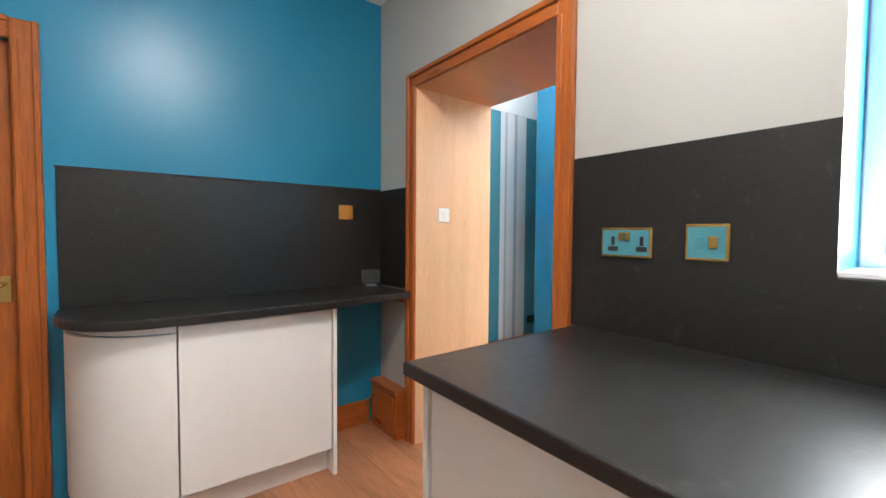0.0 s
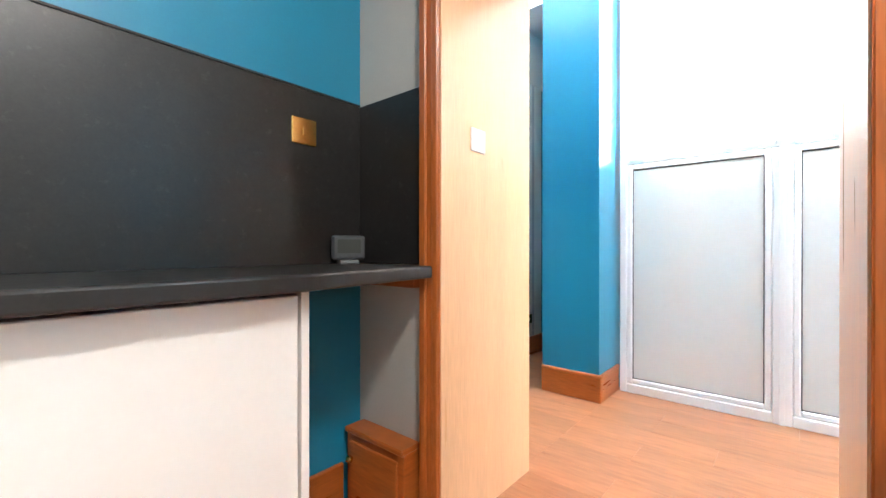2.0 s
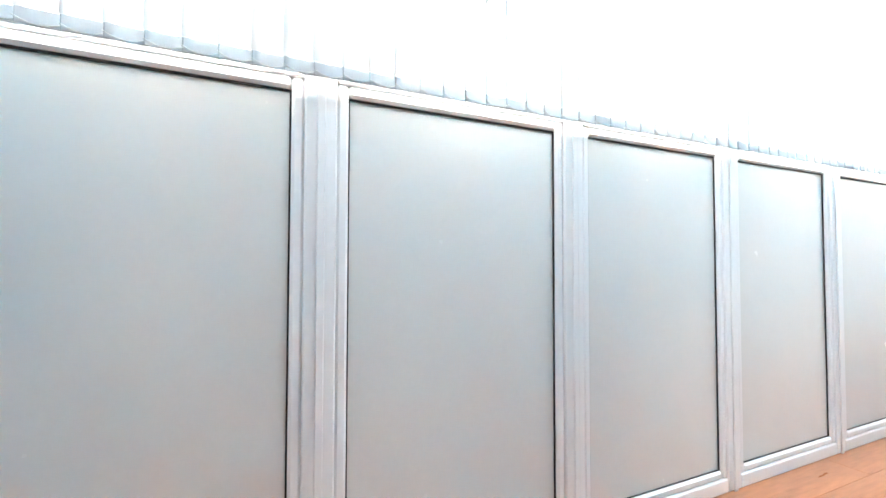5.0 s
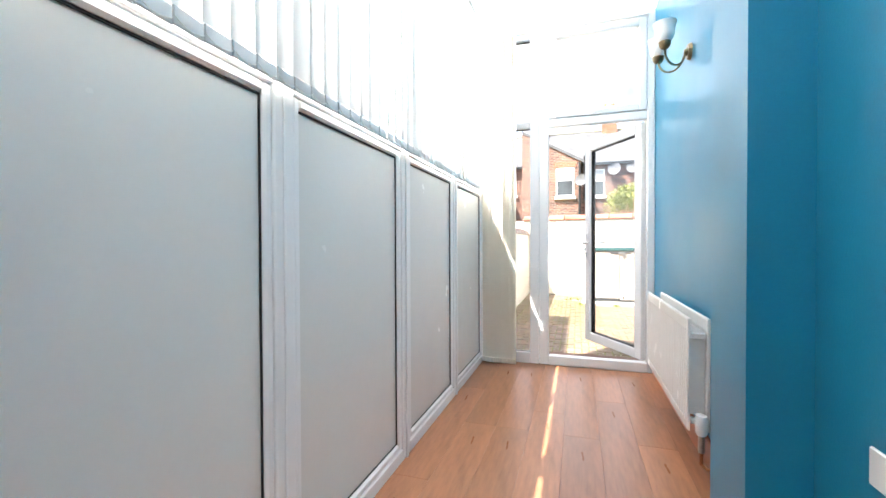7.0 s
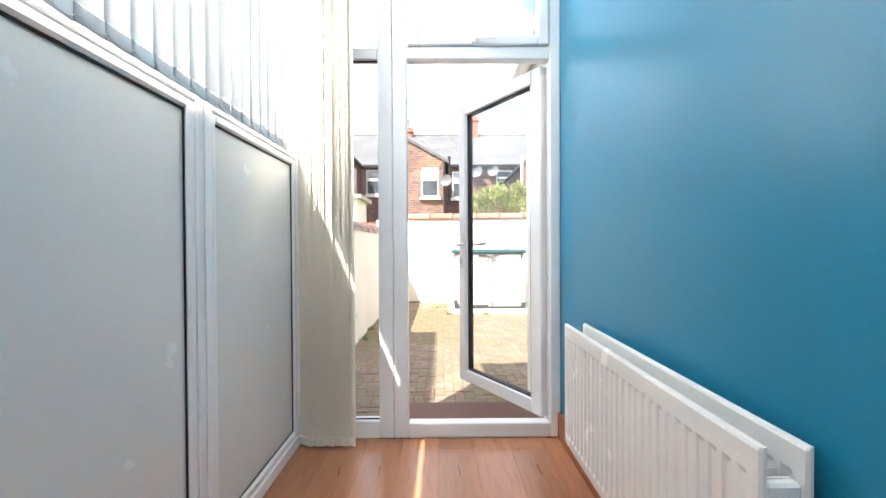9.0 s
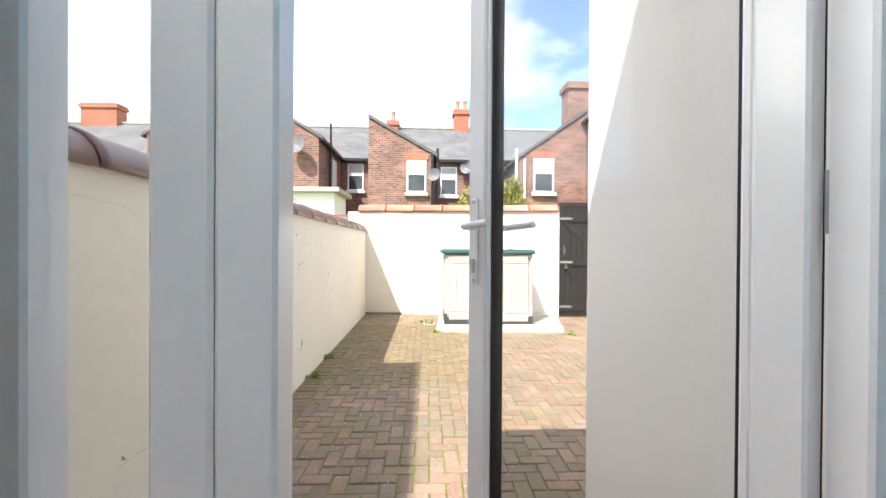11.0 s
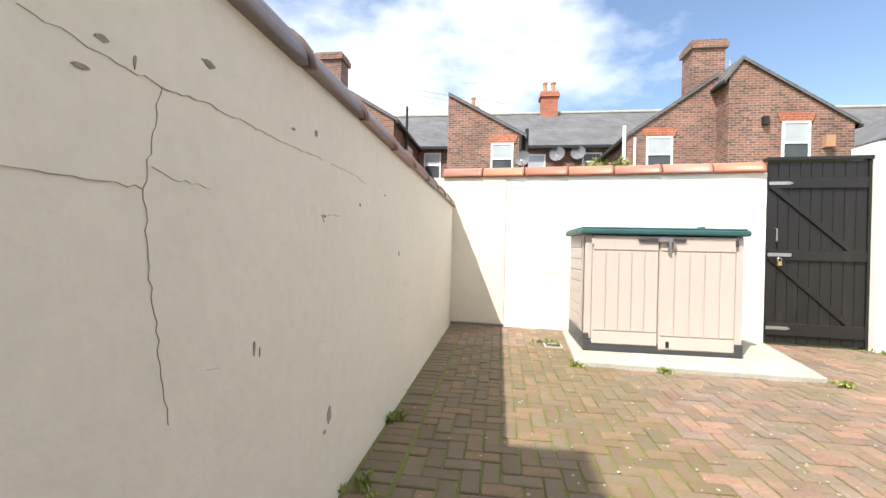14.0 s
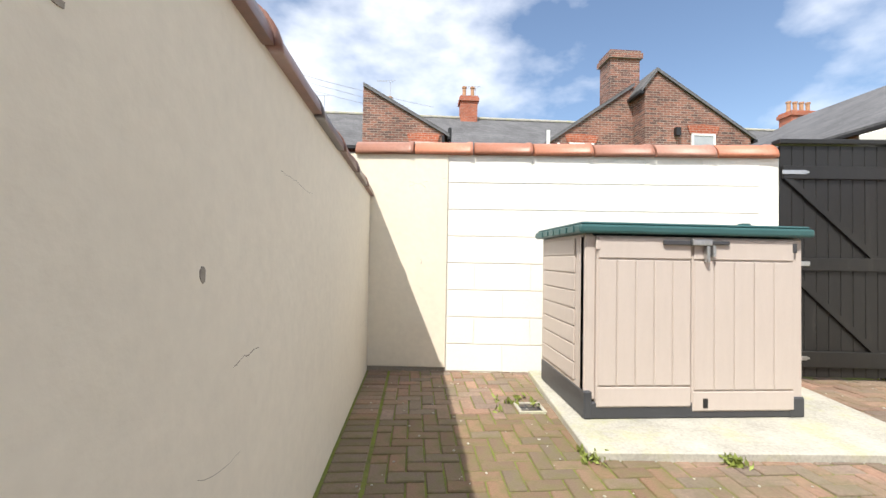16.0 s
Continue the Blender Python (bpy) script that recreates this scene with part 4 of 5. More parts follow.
# scars in the render
for y, z, w, h in ((2.696, 0.232, 0.022, 0.035), (2.10, 1.119, 0.022, 0.008), (2.556, 1.117, 0.012, 0.014), (2.263, 0.556, 0.006, 0.022), (2.285, 0.54, 0.003, 0.016), (2.625, 0.878, 0.016, 0.006), (1.894, 1.063, 0.014, 0.006),
                   (1.944, 1.054, 0.004, 0.012), (1.865, 1.014, 0.014, 0.005), (2.419, 1.091, 0.014, 0.005), (3.6, 0.75, 0.012, 0.02), (2.95, 0.95, 0.012, 0.01), (2.66, 0.19, 0.012, 0.01), (1.55, 0.98, 0.03, 0.004), (3.3, 1.03, 0.02, 0.006)):
    sc = thing("render_chip", "small grey chip of bare render on the cream wall", "wall damage", group="chips in the yard wall")
    bm = bmesh.new()
    pts = [(y + w * math.cos(a) * rng.uniform(0.5, 1), z + h * math.sin(a) * rng.uniform(0.5, 1)) for a in [2 * math.pi * i / 9 for i in range(9)]]
    prism(bm, pts, 0, 0.002, Matrix(((0, 0, 1, -0.2505), (1, 0, 0, 0), (0, 1, 0, 0), (0, 0, 0, 1))))
    part("chip", bm, SCAR, sc)



def crack(points, wide):
    """A jagged hairline crack on the yard wall through a few turning points (y, z)."""
    bm = bmesh.new()
    line = []
    for (ya, za), (yb, zb) in zip(points, points[1:]):
        n = max(2, int(math.hypot(yb - ya, zb - za) / 0.014))
        line += [(ya + (yb - ya) * i / n + rng.uniform(-0.0035, 0.0035), za + (zb - za) * i / n + rng.uniform(-0.0035, 0.0035)) for i in range(n)]
    line.append(points[-1])
    last = None
    for i, (y, z) in enumerate(line):
        h = wide * rng.uniform(0.35, 1.0) * (1 - 0.75 * i / len(line))
        ring = [bm.verts.new((-0.2485, y - h, z - h)), bm.verts.new((-0.2485, y + h, z + h)), bm.verts.new((-0.2515, y + h, z + h)), bm.verts.new((-0.2515, y - h, z - h))]
        if last:
            for j in range(4):
                bm.faces.new((last[j], last[(j + 1) % 4], ring[(j + 1) % 4], ring[j]))
        last = ring
    bmesh.ops.recalc_face_normals(bm, faces=bm.faces)
    part("crack", bm, CRACK, lw, "dark hairline crack in the render")


crack(((1.992, 1.037), (1.978, 0.956), (1.965, 0.87), (1.975, 0.745), (1.991, 0.659), (2.021, 0.482)), 0.00099)
crack(((1.992, 1.037), (2.12, 1.046), (2.354, 1.043), (2.604, 1.05)), 0.00136)
crack(((1.992, 1.037), (1.918, 1.039), (1.793, 1.052)), 0.00074)
crack(((1.965, 0.87), (1.906, 0.869), (1.812, 0.869), (1.70, 0.858), (1.5, 0.86)), 0.00112)
crack(((1.978, 0.904), (2.019, 0.895), (2.11, 0.891)), 0.00068)
crack(((2.66, 1.05), (2.85, 1.055), (3.02, 1.04)), 0.00081)
crack(((2.62, 0.86), (2.60, 0.88), (2.75, 0.89)), 0.00081)

# ---- outbuildings around ----
setting("wall_outhouse", boxes((XE, 3.4, -0.17, 1.04, -0.11, 2.43)), WHITER, "white painted outhouse wall", "wall")
setting("wall_house_rear", boxes((-6.5, -1.52, -9.0, 0.06, -0.11, 5.28)), BRICK, "neighbouring brick rear extension", "wall")
setting("wall_house_own", boxes((-1.5, 6.0, -9.5, -6.62, -0.11, 3.7)), BRICK, "brick rear wall of the house", "wall")
step = setting("doorstep", boxes((0.42, 1.44, 0.13, 0.66, -0.3, -0.05), bevel=0.006), DOORMAT, "brown tiled doorstep", "step")

gut = thing("roof_gutter", "white plastic gutter along the outhouse eaves", "gutter")
part("channel", made(lambda bm: prism(bm, [(0.055 * math.cos(a), 0.055 * math.sin(a)) for a in [math.pi + math.pi * i / 8 for i in range(9)]] + [(0.05 * math.cos(a), 0.05 * math.sin(a)) for a in [-math.pi * i / 8 for i in range(9)]], -1.1, 0.15, Matrix.Translation((XE - 0.071, 0, 2.43)) @ UPRIGHT)), UPVC, gut)
part("fascia", boxes((XE - 0.015, XE - 0.001, -0.15, 1.06, 2.35, 2.45)), UPVC, gut)
for y in (-0.1, 0.45, 1.0):
    part("bracket", boxes((XE - 0.13, XE - 0.015, y, y + 0.03, 2.364, 2.372), bevel=0.002), BLACKP, gut)

# ---- storage box on its slab ----
bm = bmesh.new()
prism(bm, [(0.885, 4.66), (2.56, 4.58), (2.84, 5.82), (0.98, 5.98)], -0.11, -0.052)
bmesh.ops.bevel(bm, geom=list(bm.edges), offset=0.006, segments=1, affect="EDGES")
setting("pavement", bm, CONC, "pale mossy concrete slab", "slab")
st = thing("storage_box", "beige plastic garden storage box with green lid", "storage box", at=(1.632, 5.04, -0.052))
SX, SD = 0.618, 0.72
part("base", boxes((-SX, SX, -0.02, SD, 0, 0.09), bevel=0.008), PLASTIC_D, st)
part("base_upstand", boxes((-SX - 0.004, -SX + 0.04, -0.024, SD, 0.0, 0.15), bevel=0.008), PLASTIC_D, st)
part("base_upstand", boxes((SX - 0.09, SX + 0.004, -0.024, 0.03, 0, 0.11), bevel=0.008), PLASTIC_D, st)
for s in (-1, 1):
    xa, xb = sorted((s * SX, s * (SX - 0.05)))
    part("side_panel", boxes((xa, xb, 0.0, SD, 0.09, 0.985), bevel=0.006), BOXP, st)
    xo = s * SX
    for k in range(8):
        part("side_slat", boxes((min(xo, xo + s * 0.008), max(xo, xo + s * 0.008), 0.12, SD - 0.05, 0.17 + k * 0.1, 0.262 + k * 0.1), bevel=0.003), BOXP, st)
    part("corner_post", boxes((xa if s < 0 else xb - 0.06, xa + 0.06 if s < 0 else xb, -0.01, 0.05, 0.1, 0.975), bevel=0.006), BOXP, st)
part("back_panel", boxes((-SX + 0.05, SX - 0.05, SD - 0.04, SD, 0.09, 0.985)), BOXP, st)
for s, drop in ((-1, 0.06), (1, 0.035)):
    xa, xb = (-SX + 0.061, -0.033) if s < 0 else (-0.027, SX - 0.063)
    dr = part("door", boxes((xa, xb, -0.022, 0.012, drop, 0.975), bevel=0.005), BOXP, st)
    n = 5
    wv = (xb - xa - 0.01) / n
    for k in range(n):
        part("board", boxes((xa + 0.005 + k * wv + 0.003, xa + 0.005 + (k + 1) * wv - 0.003, -0.03, -0.022, drop + 0.12, 0.845), bevel=0.003), BOXP, dr)
    part("rail", boxes((xa + 0.005, xb - 0.005, -0.03, -0.022, drop + 0.01, drop + 0.11), bevel=0.003), BOXP, dr)
    part("rail", boxes((xa + 0.005, xb - 0.005, -0.03, -0.022, 0.855, 0.965), bevel=0.003), BOXP, dr)
    xh = xa if s < 0 else xb
    part("hinge", boxes((xh - 0.012, xh + 0.012, -0.034, -0.026, 0.9, 0.95), bevel=0.002), PLASTIC_D if s > 0 else BOXP, dr)
part("door_stop", boxes((0.03, 0.055, -0.034, -0.03, 0.06, 0.11)), GASKET, st)
bm = bmesh.new()
block(bm, -SX - 0.05, SX + 0.03, -0.06, SD + 0.03, 0.985, 1.03, 0.012, 2)
block(bm, -SX - 0.035, SX + 0.015, -0.045, SD + 0.015, 1.03, 1.045, 0.006)
part("lid", bm, LID, st, "green plastic lid")
for k in range(6):
    part("lid_rib", boxes((-SX - 0.056, -SX - 0.05, 0.02 + k * 0.11, 0.09 + k * 0.11, 0.99, 1.025), bevel=0.002), LID, st)
lt = part("latch", boxes((-0.2, -0.05, -0.05, -0.03, 0.93, 0.955), (0.02, 0.17, -0.048, -0.03, 0.935, 0.955), bevel=0.004), PLASTIC_D, st, "dark grey latch bar")
part("hasp", boxes((-0.05, 0.06, -0.062, -0.03, 0.93, 0.962), (0.03, 0.05, -0.06, -0.03, 0.84, 0.93), (0.065, 0.085, -0.058, -0.03, 0.87, 0.93), bevel=0.004), STEEL, lt)
part("lid_peg", boxes((0.28, 0.33, 0.0, 0.04, 1.045, 1.06), bevel=0.004), LID, st)

# ---- gate ----
gt = thing("gate", "black painted ledged and braced timber gate", "gate", at=(2.895, 5.86, ZG))
gt.rotation_euler = (0, 0, BW)
GW, GH = 0.82, 1.79
for k in range(9):
    w = GW / 9
    part("board", boxes((k * w + 0.0015, (k + 1) * w - 0.0015, 0.0, 0.022, 0.02 + rng.uniform(0, 0.006), GH), bevel=0.003), TAR, gt)
for z0, z1 in ((0.10, 0.22), (0.83, 0.93), (1.53, 1.63)):
    part("ledge", boxes((0.01, GW - 0.01, -0.024, 0.0, z0, z1), bevel=0.004), TAR, gt)
for z0, z1 in ((0.93, 1.53), (0.22, 0.83)):
    bm = bmesh.new()
    prism(bm, [(0.02, z1), (0.085, z1), (0.73, z0), (0.665, z0)], 0, 0.02, Matrix(((1, 0, 0, 0), (0, 0, -1, 0), (0, 1, 0, 0), (0, 0, 0, 1))))
    part("brace", bm, TAR, gt)
part("top_board", boxes((-0.02, GW + 0.05, -0.03, 0.06, GH + 0.01, GH + 0.045), bevel=0.004), TAR, gt)
part("gate_post", boxes((GW, GW + 0.03, -0.01, 0.08, 0, GH)), TAR, gt)
for z in (0.17, 1.58):
    part("strap_hinge", boxes((0.0, 0.18, -0.031, -0.024, z - 0.016, z + 0.016), (0.15, 0.2, -0.031, -0.024, z - 0.008, z + 0.008), bevel=0.002), STEEL, gt)
bt = part("bolt", boxes((0.0, 0.2, -0.034, -0.024, 0.865, 0.9), bevel=0.003), STEEL, gt)
part("padlock", boxes((0.075, 0.115, -0.055, -0.034, 0.775, 0.82), bevel=0.005), BRASS, bt, "brass padlock")
part("shackle", made(lambda bm: tube(bm, [(0.08, -0.045, 0.82), (0.08, -0.045, 0.845), (0.095, -0.045, 0.858), (0.11, -0.045, 0.845), (0.11, -0.045, 0.82)], 0.004)), STEEL, bt)
part("pull_handle", made(lambda bm: tube(bm, [(0.07, 0.0, 1.14), (0.07, -0.04, 1.13), (0.07, -0.04, 1.02), (0.07, 0.0, 1.01)], 0.006)), STEEL, gt)

# ---- covered rotary airer ----
ai = thing("rotary_airer", "folded rotary airer in a silver-white cloth cover", "rotary airer", at=(2.30, 2.956, ZG))
part("ground_socket", made(lambda bm: rod(bm, (0, 0, 0), (0, 0, 0.05), 0.032)), STEEL, ai)
part("pole", made(lambda bm: rod(bm, (0, 0, 0), (0, 0, 1.70), 0.022, sides=16)), STEEL, ai, "galvanised pole")
bm = bmesh.new()
rings = []
NS, NZ = 40, 44
for i in range(NZ + 1):
    f = i / NZ
    z = 0.31 + 1.34 * f
    r = 0.072 - 0.012 * f + 0.008 * math.sin(6 * f) * (1 - f)
    ring = []
    for j in range(NS + 1):
        gap = 0.55 * max(0.0, 1 - abs(f - 0.28) / 0.3) if f < 0.6 else 0.0
        a = radians(-112) + gap / 2 + (2 * math.pi - gap) * j / NS
        fold = 0.007 * math.sin(5 * a + 3 * f) + 0.005 * math.sin(11 * a - 5 * f) + 0.012 * noise.noise((math.cos(a) * 2, math.sin(a) * 2, z * 5))
        rr = r + fold
        lift = 0.05 * max(0, math.cos(a - radians(70))) * (f > 0.97) - 0.03 * (f > 0.97) * max(0, -math.cos(a - radians(70)))
        ring.append(bm.verts.new((rr * math.cos(a), rr * math.sin(a), z + lift)))
    rings.append(ring)
for a, b in zip(rings, rings[1:]):
    for j in range(NS):
        bm.faces.new((a[j], a[j + 1], b[j + 1], b[j]))
cv = part("cover", bm, CLOTH, ai, "silver-white cloth cover with an open slit", smooth=True)
sol = cv.modifiers.new("thick", "SOLIDIFY")
sol.thickness = 0.002
for k in range(4):
    a = radians(-112 + 90 * k)
    part("arm", made(lambda bm: rod(bm, (0.04 * math.cos(a), 0.04 * math.sin(a), 0.42), (0.045 * math.cos(a), 0.045 * math.sin(a), 1.6), 0.009)), STEEL, ai)
part("cap", made(lambda bm: rod(bm, (0, 0, 1.6), (0, 0, 1.668), 0.05, 0.056, 20)), PLASTIC_D, ai, "black plastic top cap")
part("hub", made(lambda bm: rod(bm, (0, 0, 0.40), (0, 0, 0.5), 0.042)), PLASTIC_D, ai)
for k in range(7):
    z = 0.62 + k * 0.05
    aa = radians(-112)
    part("line", made(lambda bm: tube(bm, [(0.068 * math.cos(aa + (u - 0.5) * 0.5), 0.068 * math.sin(aa + (u - 0.5) * 0.5), z - 0.03 * (1 - (2 * u - 1) ** 2)) for u in [i / 5 for i in range(6)]], 0.0025, 6)), CORD, ai)

dr = thing("drain_cover", "small square drain grating with a pale frame", "drain", at=(0.80, 5.30, ZG))
part("drain_frame", boxes((-0.08, 0.08, -0.08, -0.062, -0.01, 0.006), (-0.08, 0.08, 0.062, 0.08, -0.01, 0.006), (-0.08, -0.062, -0.062, 0.062, -0.01, 0.006), (0.062, 0.08, -0.062, 0.062, -0.01, 0.006)), CONC, dr)
part("grating", boxes(*[(-0.06, 0.06, -0.058 + k * 0.02, -0.048 + k * 0.02, -0.01, 0.003) for k in range(6)]), PLASTIC_D, dr)


# ---- houses behind ----
def window_unit(owner, x0, x1, z0, z1, y, pane=PANE_D, lintel=BRICK_R, sill=WHITEW, rail=0.55):
    w = tagged(new("window"), "white framed sash window")
    w.parent = owner
    f = 0.06
    zr = z0 + (z1 - z0) * rail
    part("frame", boxes((x0, x0 + f, y - 0.03, y + 0.05, z0, z1), (x1 - f, x1, y - 0.03, y + 0.05, z0, z1), (x0 + f, x1 - f, y - 0.03, y + 0.05, z0, z0 + f),
                        (x0 + f, x1 - f, y - 0.03, y + 0.05, z1 - f, z1), (x0 + f, x1 - f, y - 0.03, y + 0.05, zr, zr + f)), WHITEW, w)
    part("pane", boxes((x0 + f, x1 - f, y, y + 0.02, z0 + f, zr)), pane, w)
    part("pane", boxes((x0 + f, x1 - f, y - 0.012, y + 0.008, zr + f, z1 - f)), NET if pane is PANE_D and z0 < 4 else pane, w)
    if sill:
        part("sill", boxes((x0 - 0.08, x1 + 0.08, y - 0.12, y, z0 - 0.14, z0)), sill, w)
    if lintel:
        part("lintel", made(lambda bm: prism(bm, [(x0 - 0.06, z1 + 0.003), (x1 + 0.06, z1 + 0.003), (x1 + 0.14, z1 + 0.26), ((x0 + x1) / 2, z1 + 0.3), (x0 - 0.14, z1 + 0.26)], -y - 0.03 + 0.0, -y + 0.02,
                                             Matrix(((1, 0, 0, 0), (0, 0, -1, 0), (0, 1, 0, 0), (0, 0, 0, 1))))), lintel, w)


def chimney(owner, x0, x1, y0, y1, z0, z1, pots=2, material=BRICK_R):
    c = part("chimney", boxes((x0, x1, y0, y1, z0, z1 - 0.28), (x0 - 0.08, x1 + 0.08, y0 - 0.08, y1 + 0.08, z1 - 0.28, z1 - 0.1), (x0 - 0.03, x1 + 0.03, y0 - 0.03, y1 + 0.03, z1 - 0.1, z1)), material, owner)
    for k in range(pots):
        px = x0 + (x1 - x0) * (k + 0.5) / max(pots, 1)
        part("chimney_pot", made(lambda bm: lathe(bm, [(0.14, 0), (0.1, 0.12), (0.1, 0.5), (0.13, 0.52), (0.13, 0.6), (0.001, 0.6)], (px, (y0 + y1) / 2, z1), 12)), POT, c)


def dish(owner, x, y, z, r=0.34):
    d = part("satellite_dish", made(lambda bm: lathe(bm, [(0.001, 0.0), (r * 0.5, 0.03), (r * 0.85, 0.085), (r, 0.12), (r * 0.98, 0.13), (r * 0.5, 0.045), (0.001, 0.015)], (0, 0, 0), 20)), DISHG, owner, "pale grey satellite dish", smooth=True)
    d.matrix_basis = look((x, y - 0.3, z), (x + 0.55, y + 1.2, z - 0.35))
    part("dish_arm", made(lambda bm: (rod(bm, (x, y, z - 0.15), (x, y - 0.28, z), 0.02, sides=6), rod(bm, (x, y - 0.3, z - 0.25), (x - 0.1, y - 0.75, z - 0.1), 0.014, sides=6))), STEEL, owner)


def gable_house(label, x0, x1, apex, za, zl, zr, y, depth, wall_mat=BRICK):
    """A rear extension that shows its gable end: brick, slate slopes and white verge."""
    h = thing("house", label, "house", group="terrace behind the yard")
    bm = bmesh.new()
    prism(bm, [(x0, -0.1), (x1, -0.1), (x1, zr), (apex, za), (x0, zl)], -(y + depth), -y, UPRIGHT)
    part("wall", bm, wall_mat, h)
    for xa, zz in ((x0, zl), (x1, zr)):
        if abs(xa - apex) < 0.05:
            continue
        s = 1 if xa > apex else -1
        slope = (za - zz) / abs(apex - xa)
        e = 0.14
        bm = bmesh.new()
        prism(bm, [(apex, za + 0.02), (apex, za + 0.12), (xa + s * e, zz - slope * e + 0.12), (xa + s * e, zz - slope * e + 0.02)], -(y + depth), -(y - 0.05), UPRIGHT)
        part("roof", bm, SLATE, h)
        bm = bmesh.new()
        prism(bm, [(apex, za + 0.0), (apex, za + 0.04), (xa + s * e, zz - slope * e + 0.04), (xa + s * e, zz - slope * e + 0.0)], -(y - 0.05), -(y - 0.07), UPRIGHT)
        part("verge", bm, DISHG, h)
        part("gutter", boxes((min(xa + s * 0.08, xa + s * 0.2), max(xa + s * 0.08, xa + s * 0.2), y - 0.05, y + depth, zz - slope * e - 0.06, zz - slope * e + 0.03)), BLACKP, h)
    return h


FY = 16.0
hA = gable_house("brown brick gable end with two white windows", -10.3, -3.6, -6.75, 7.25, 5.4, 5.4, FY, 4.6)
window_unit(hA, -8.17, -7.43, 4.3, 5.27, FY - 0.02, NET)
window_unit(hA, -6.2, -5.43, 3.68, 5.36, FY - 0.02)
chimney(hA, -6.75, -5.75, FY + 0.25, FY + 1.0, 6.3, 8.05, 0, BRICK)
dish(hA, -4.3, FY, 4.95, 0.36)
part("downpipe", made(lambda bm: (rod(bm, (-3.5, FY + 1.6, 0), (-3.5, FY + 1.6, 5.35), 0.06), rod(bm, (-3.42, FY + 1.3, 5.2), (-3.42, FY + 1.3, 6.3), 0.05))), BLACKP, hA)
part("side_window", boxes((-3.61, -3.56, FY + 2.3, FY + 3.1, 3.6, 5.0)), WHITEW, hA)
hB = gable_house("brown brick half gable with one white window", -1.62, 1.0, -1.62, 6.2, 6.2, 4.75, FY, 4.6)
window_unit(hB, -0.08, 0.70, 3.2, 4.48, FY - 0.02, sill=CONC)
part("downpipe", made(lambda bm: (rod(bm, (0.94, FY - 0.06, 0), (0.94, FY - 0.06, 4.7), 0.05), rod(bm, (1.16, FY + 0.1, 3.0), (1.16, FY + 0.1, 5.0), 0.06))), BLACKP, hB)
dish(hB, 1.04, FY, 3.84, 0.27)
hD = gable_house("brown brick half gable with a tall chimney breast", 4.45, 7.25, 7.25, 6.6, 4.65, 6.6, FY, 4.6)
window_unit(hD, 5.07, 5.9, 3.26, 4.64, FY - 0.02)
chimney(hD, 6.5, 7.5, FY + 0.1, FY + 0.9, 4.0, 7.85, 0, BRICK)
part("downpipe", made(lambda bm: (rod(bm, (4.36, FY - 0.06, 0), (4.36, FY - 0.06, 5.0), 0.06), rod(bm, (4.7, FY - 0.06, 3.0), (4.7, FY - 0.06, 4.6), 0.045))), WHITEW, hD)
hE = gable_house("brown brick half gable with one white sash window", 7.22, 10.7, 7.58, 6.78, 6.3, 4.8, FY - 0.75, 5.3)
window_unit(hE, 8.72, 9.5, 3.35, 4.85, FY - 0.77)
part("vent_box", boxes((9.85, 10.1, FY - 0.9, FY - 0.751, 4.05, 4.4)), POT, hE)
part("lamp_box", boxes((8.15, 8.3, FY - 0.9, FY - 0.751, 4.75, 5.0)), BLACKP, hE)
hF = gable_house("brown brick side extension under a long slate slope", 12.6, 20.0, 17.5, 7.4, 4.6, 5.5, FY - 5.0, 9.6)
part("downpipe", made(lambda bm: rod(bm, (12.5, FY - 3.5, 0), (12.5, FY - 3.5, 4.6), 0.06)), BLACKP, hF)
w = part("side_window", boxes((12.54, 12.6, FY - 2.6, FY - 1.7, 2.9, 4.2)), WHITEW, hF)

TY = 20.5
ter = thing("house", "long brown brick terrace with a grey slate roof", "house", group="terrace behind the yard")
part("wall", boxes((-34, 34, TY, TY + 7, -0.1, 5.45)), BRICK, ter)
bm = bmesh.new()
prism(bm, [(TY - 0.25, 5.42), (TY + 3.5, 8.05), (TY + 7.2, 5.45)], -34, 34, Matrix(((0, 0, 1, 0), (1, 0, 0, 0), (0, 1, 0, 0), (0, 0, 0, 1))))
part("roof", bm, SLATE, ter)
part("ridge", boxes((-34, 34, TY + 3.38, TY + 3.62, 8.0, 8.13), bevel=0.03), CONC, ter)
part("gutter", boxes((-34, 34, TY - 0.36, TY - 0.24, 5.3, 5.43)), BLACKP, ter)
for x0, x1, z0, z1 in ((-3.3, -2.5, 3.85, 5.2), (1.42, 2.26, 3.65, 5.1), (3.85, 4.7, 4.2, 5.15), (-13.0, -12.2, 3.8, 5.1), (12.3, 13.1, 3.7, 5.1)):
    window_unit(ter, x0, x1, z0, z1, TY - 0.02, lintel=None)
dish(ter, 2.75, TY, 5.0, 0.34)
dish(ter, 3.65, TY, 5.05, 0.32)
for x, wd, pots in ((2.3, 0.85, 2), (-1.6, 0.6, 1), (12.4, 1.0, 3), (20.2, 1.5, 4), (-19.0, 2.0, 0), (-10.5, 1.0, 0)):
    chimney(ter, x, x + wd, TY + 3.1, TY + 3.9, 7.4, 9.1 if wd > 0.7 else 8.4, pots)


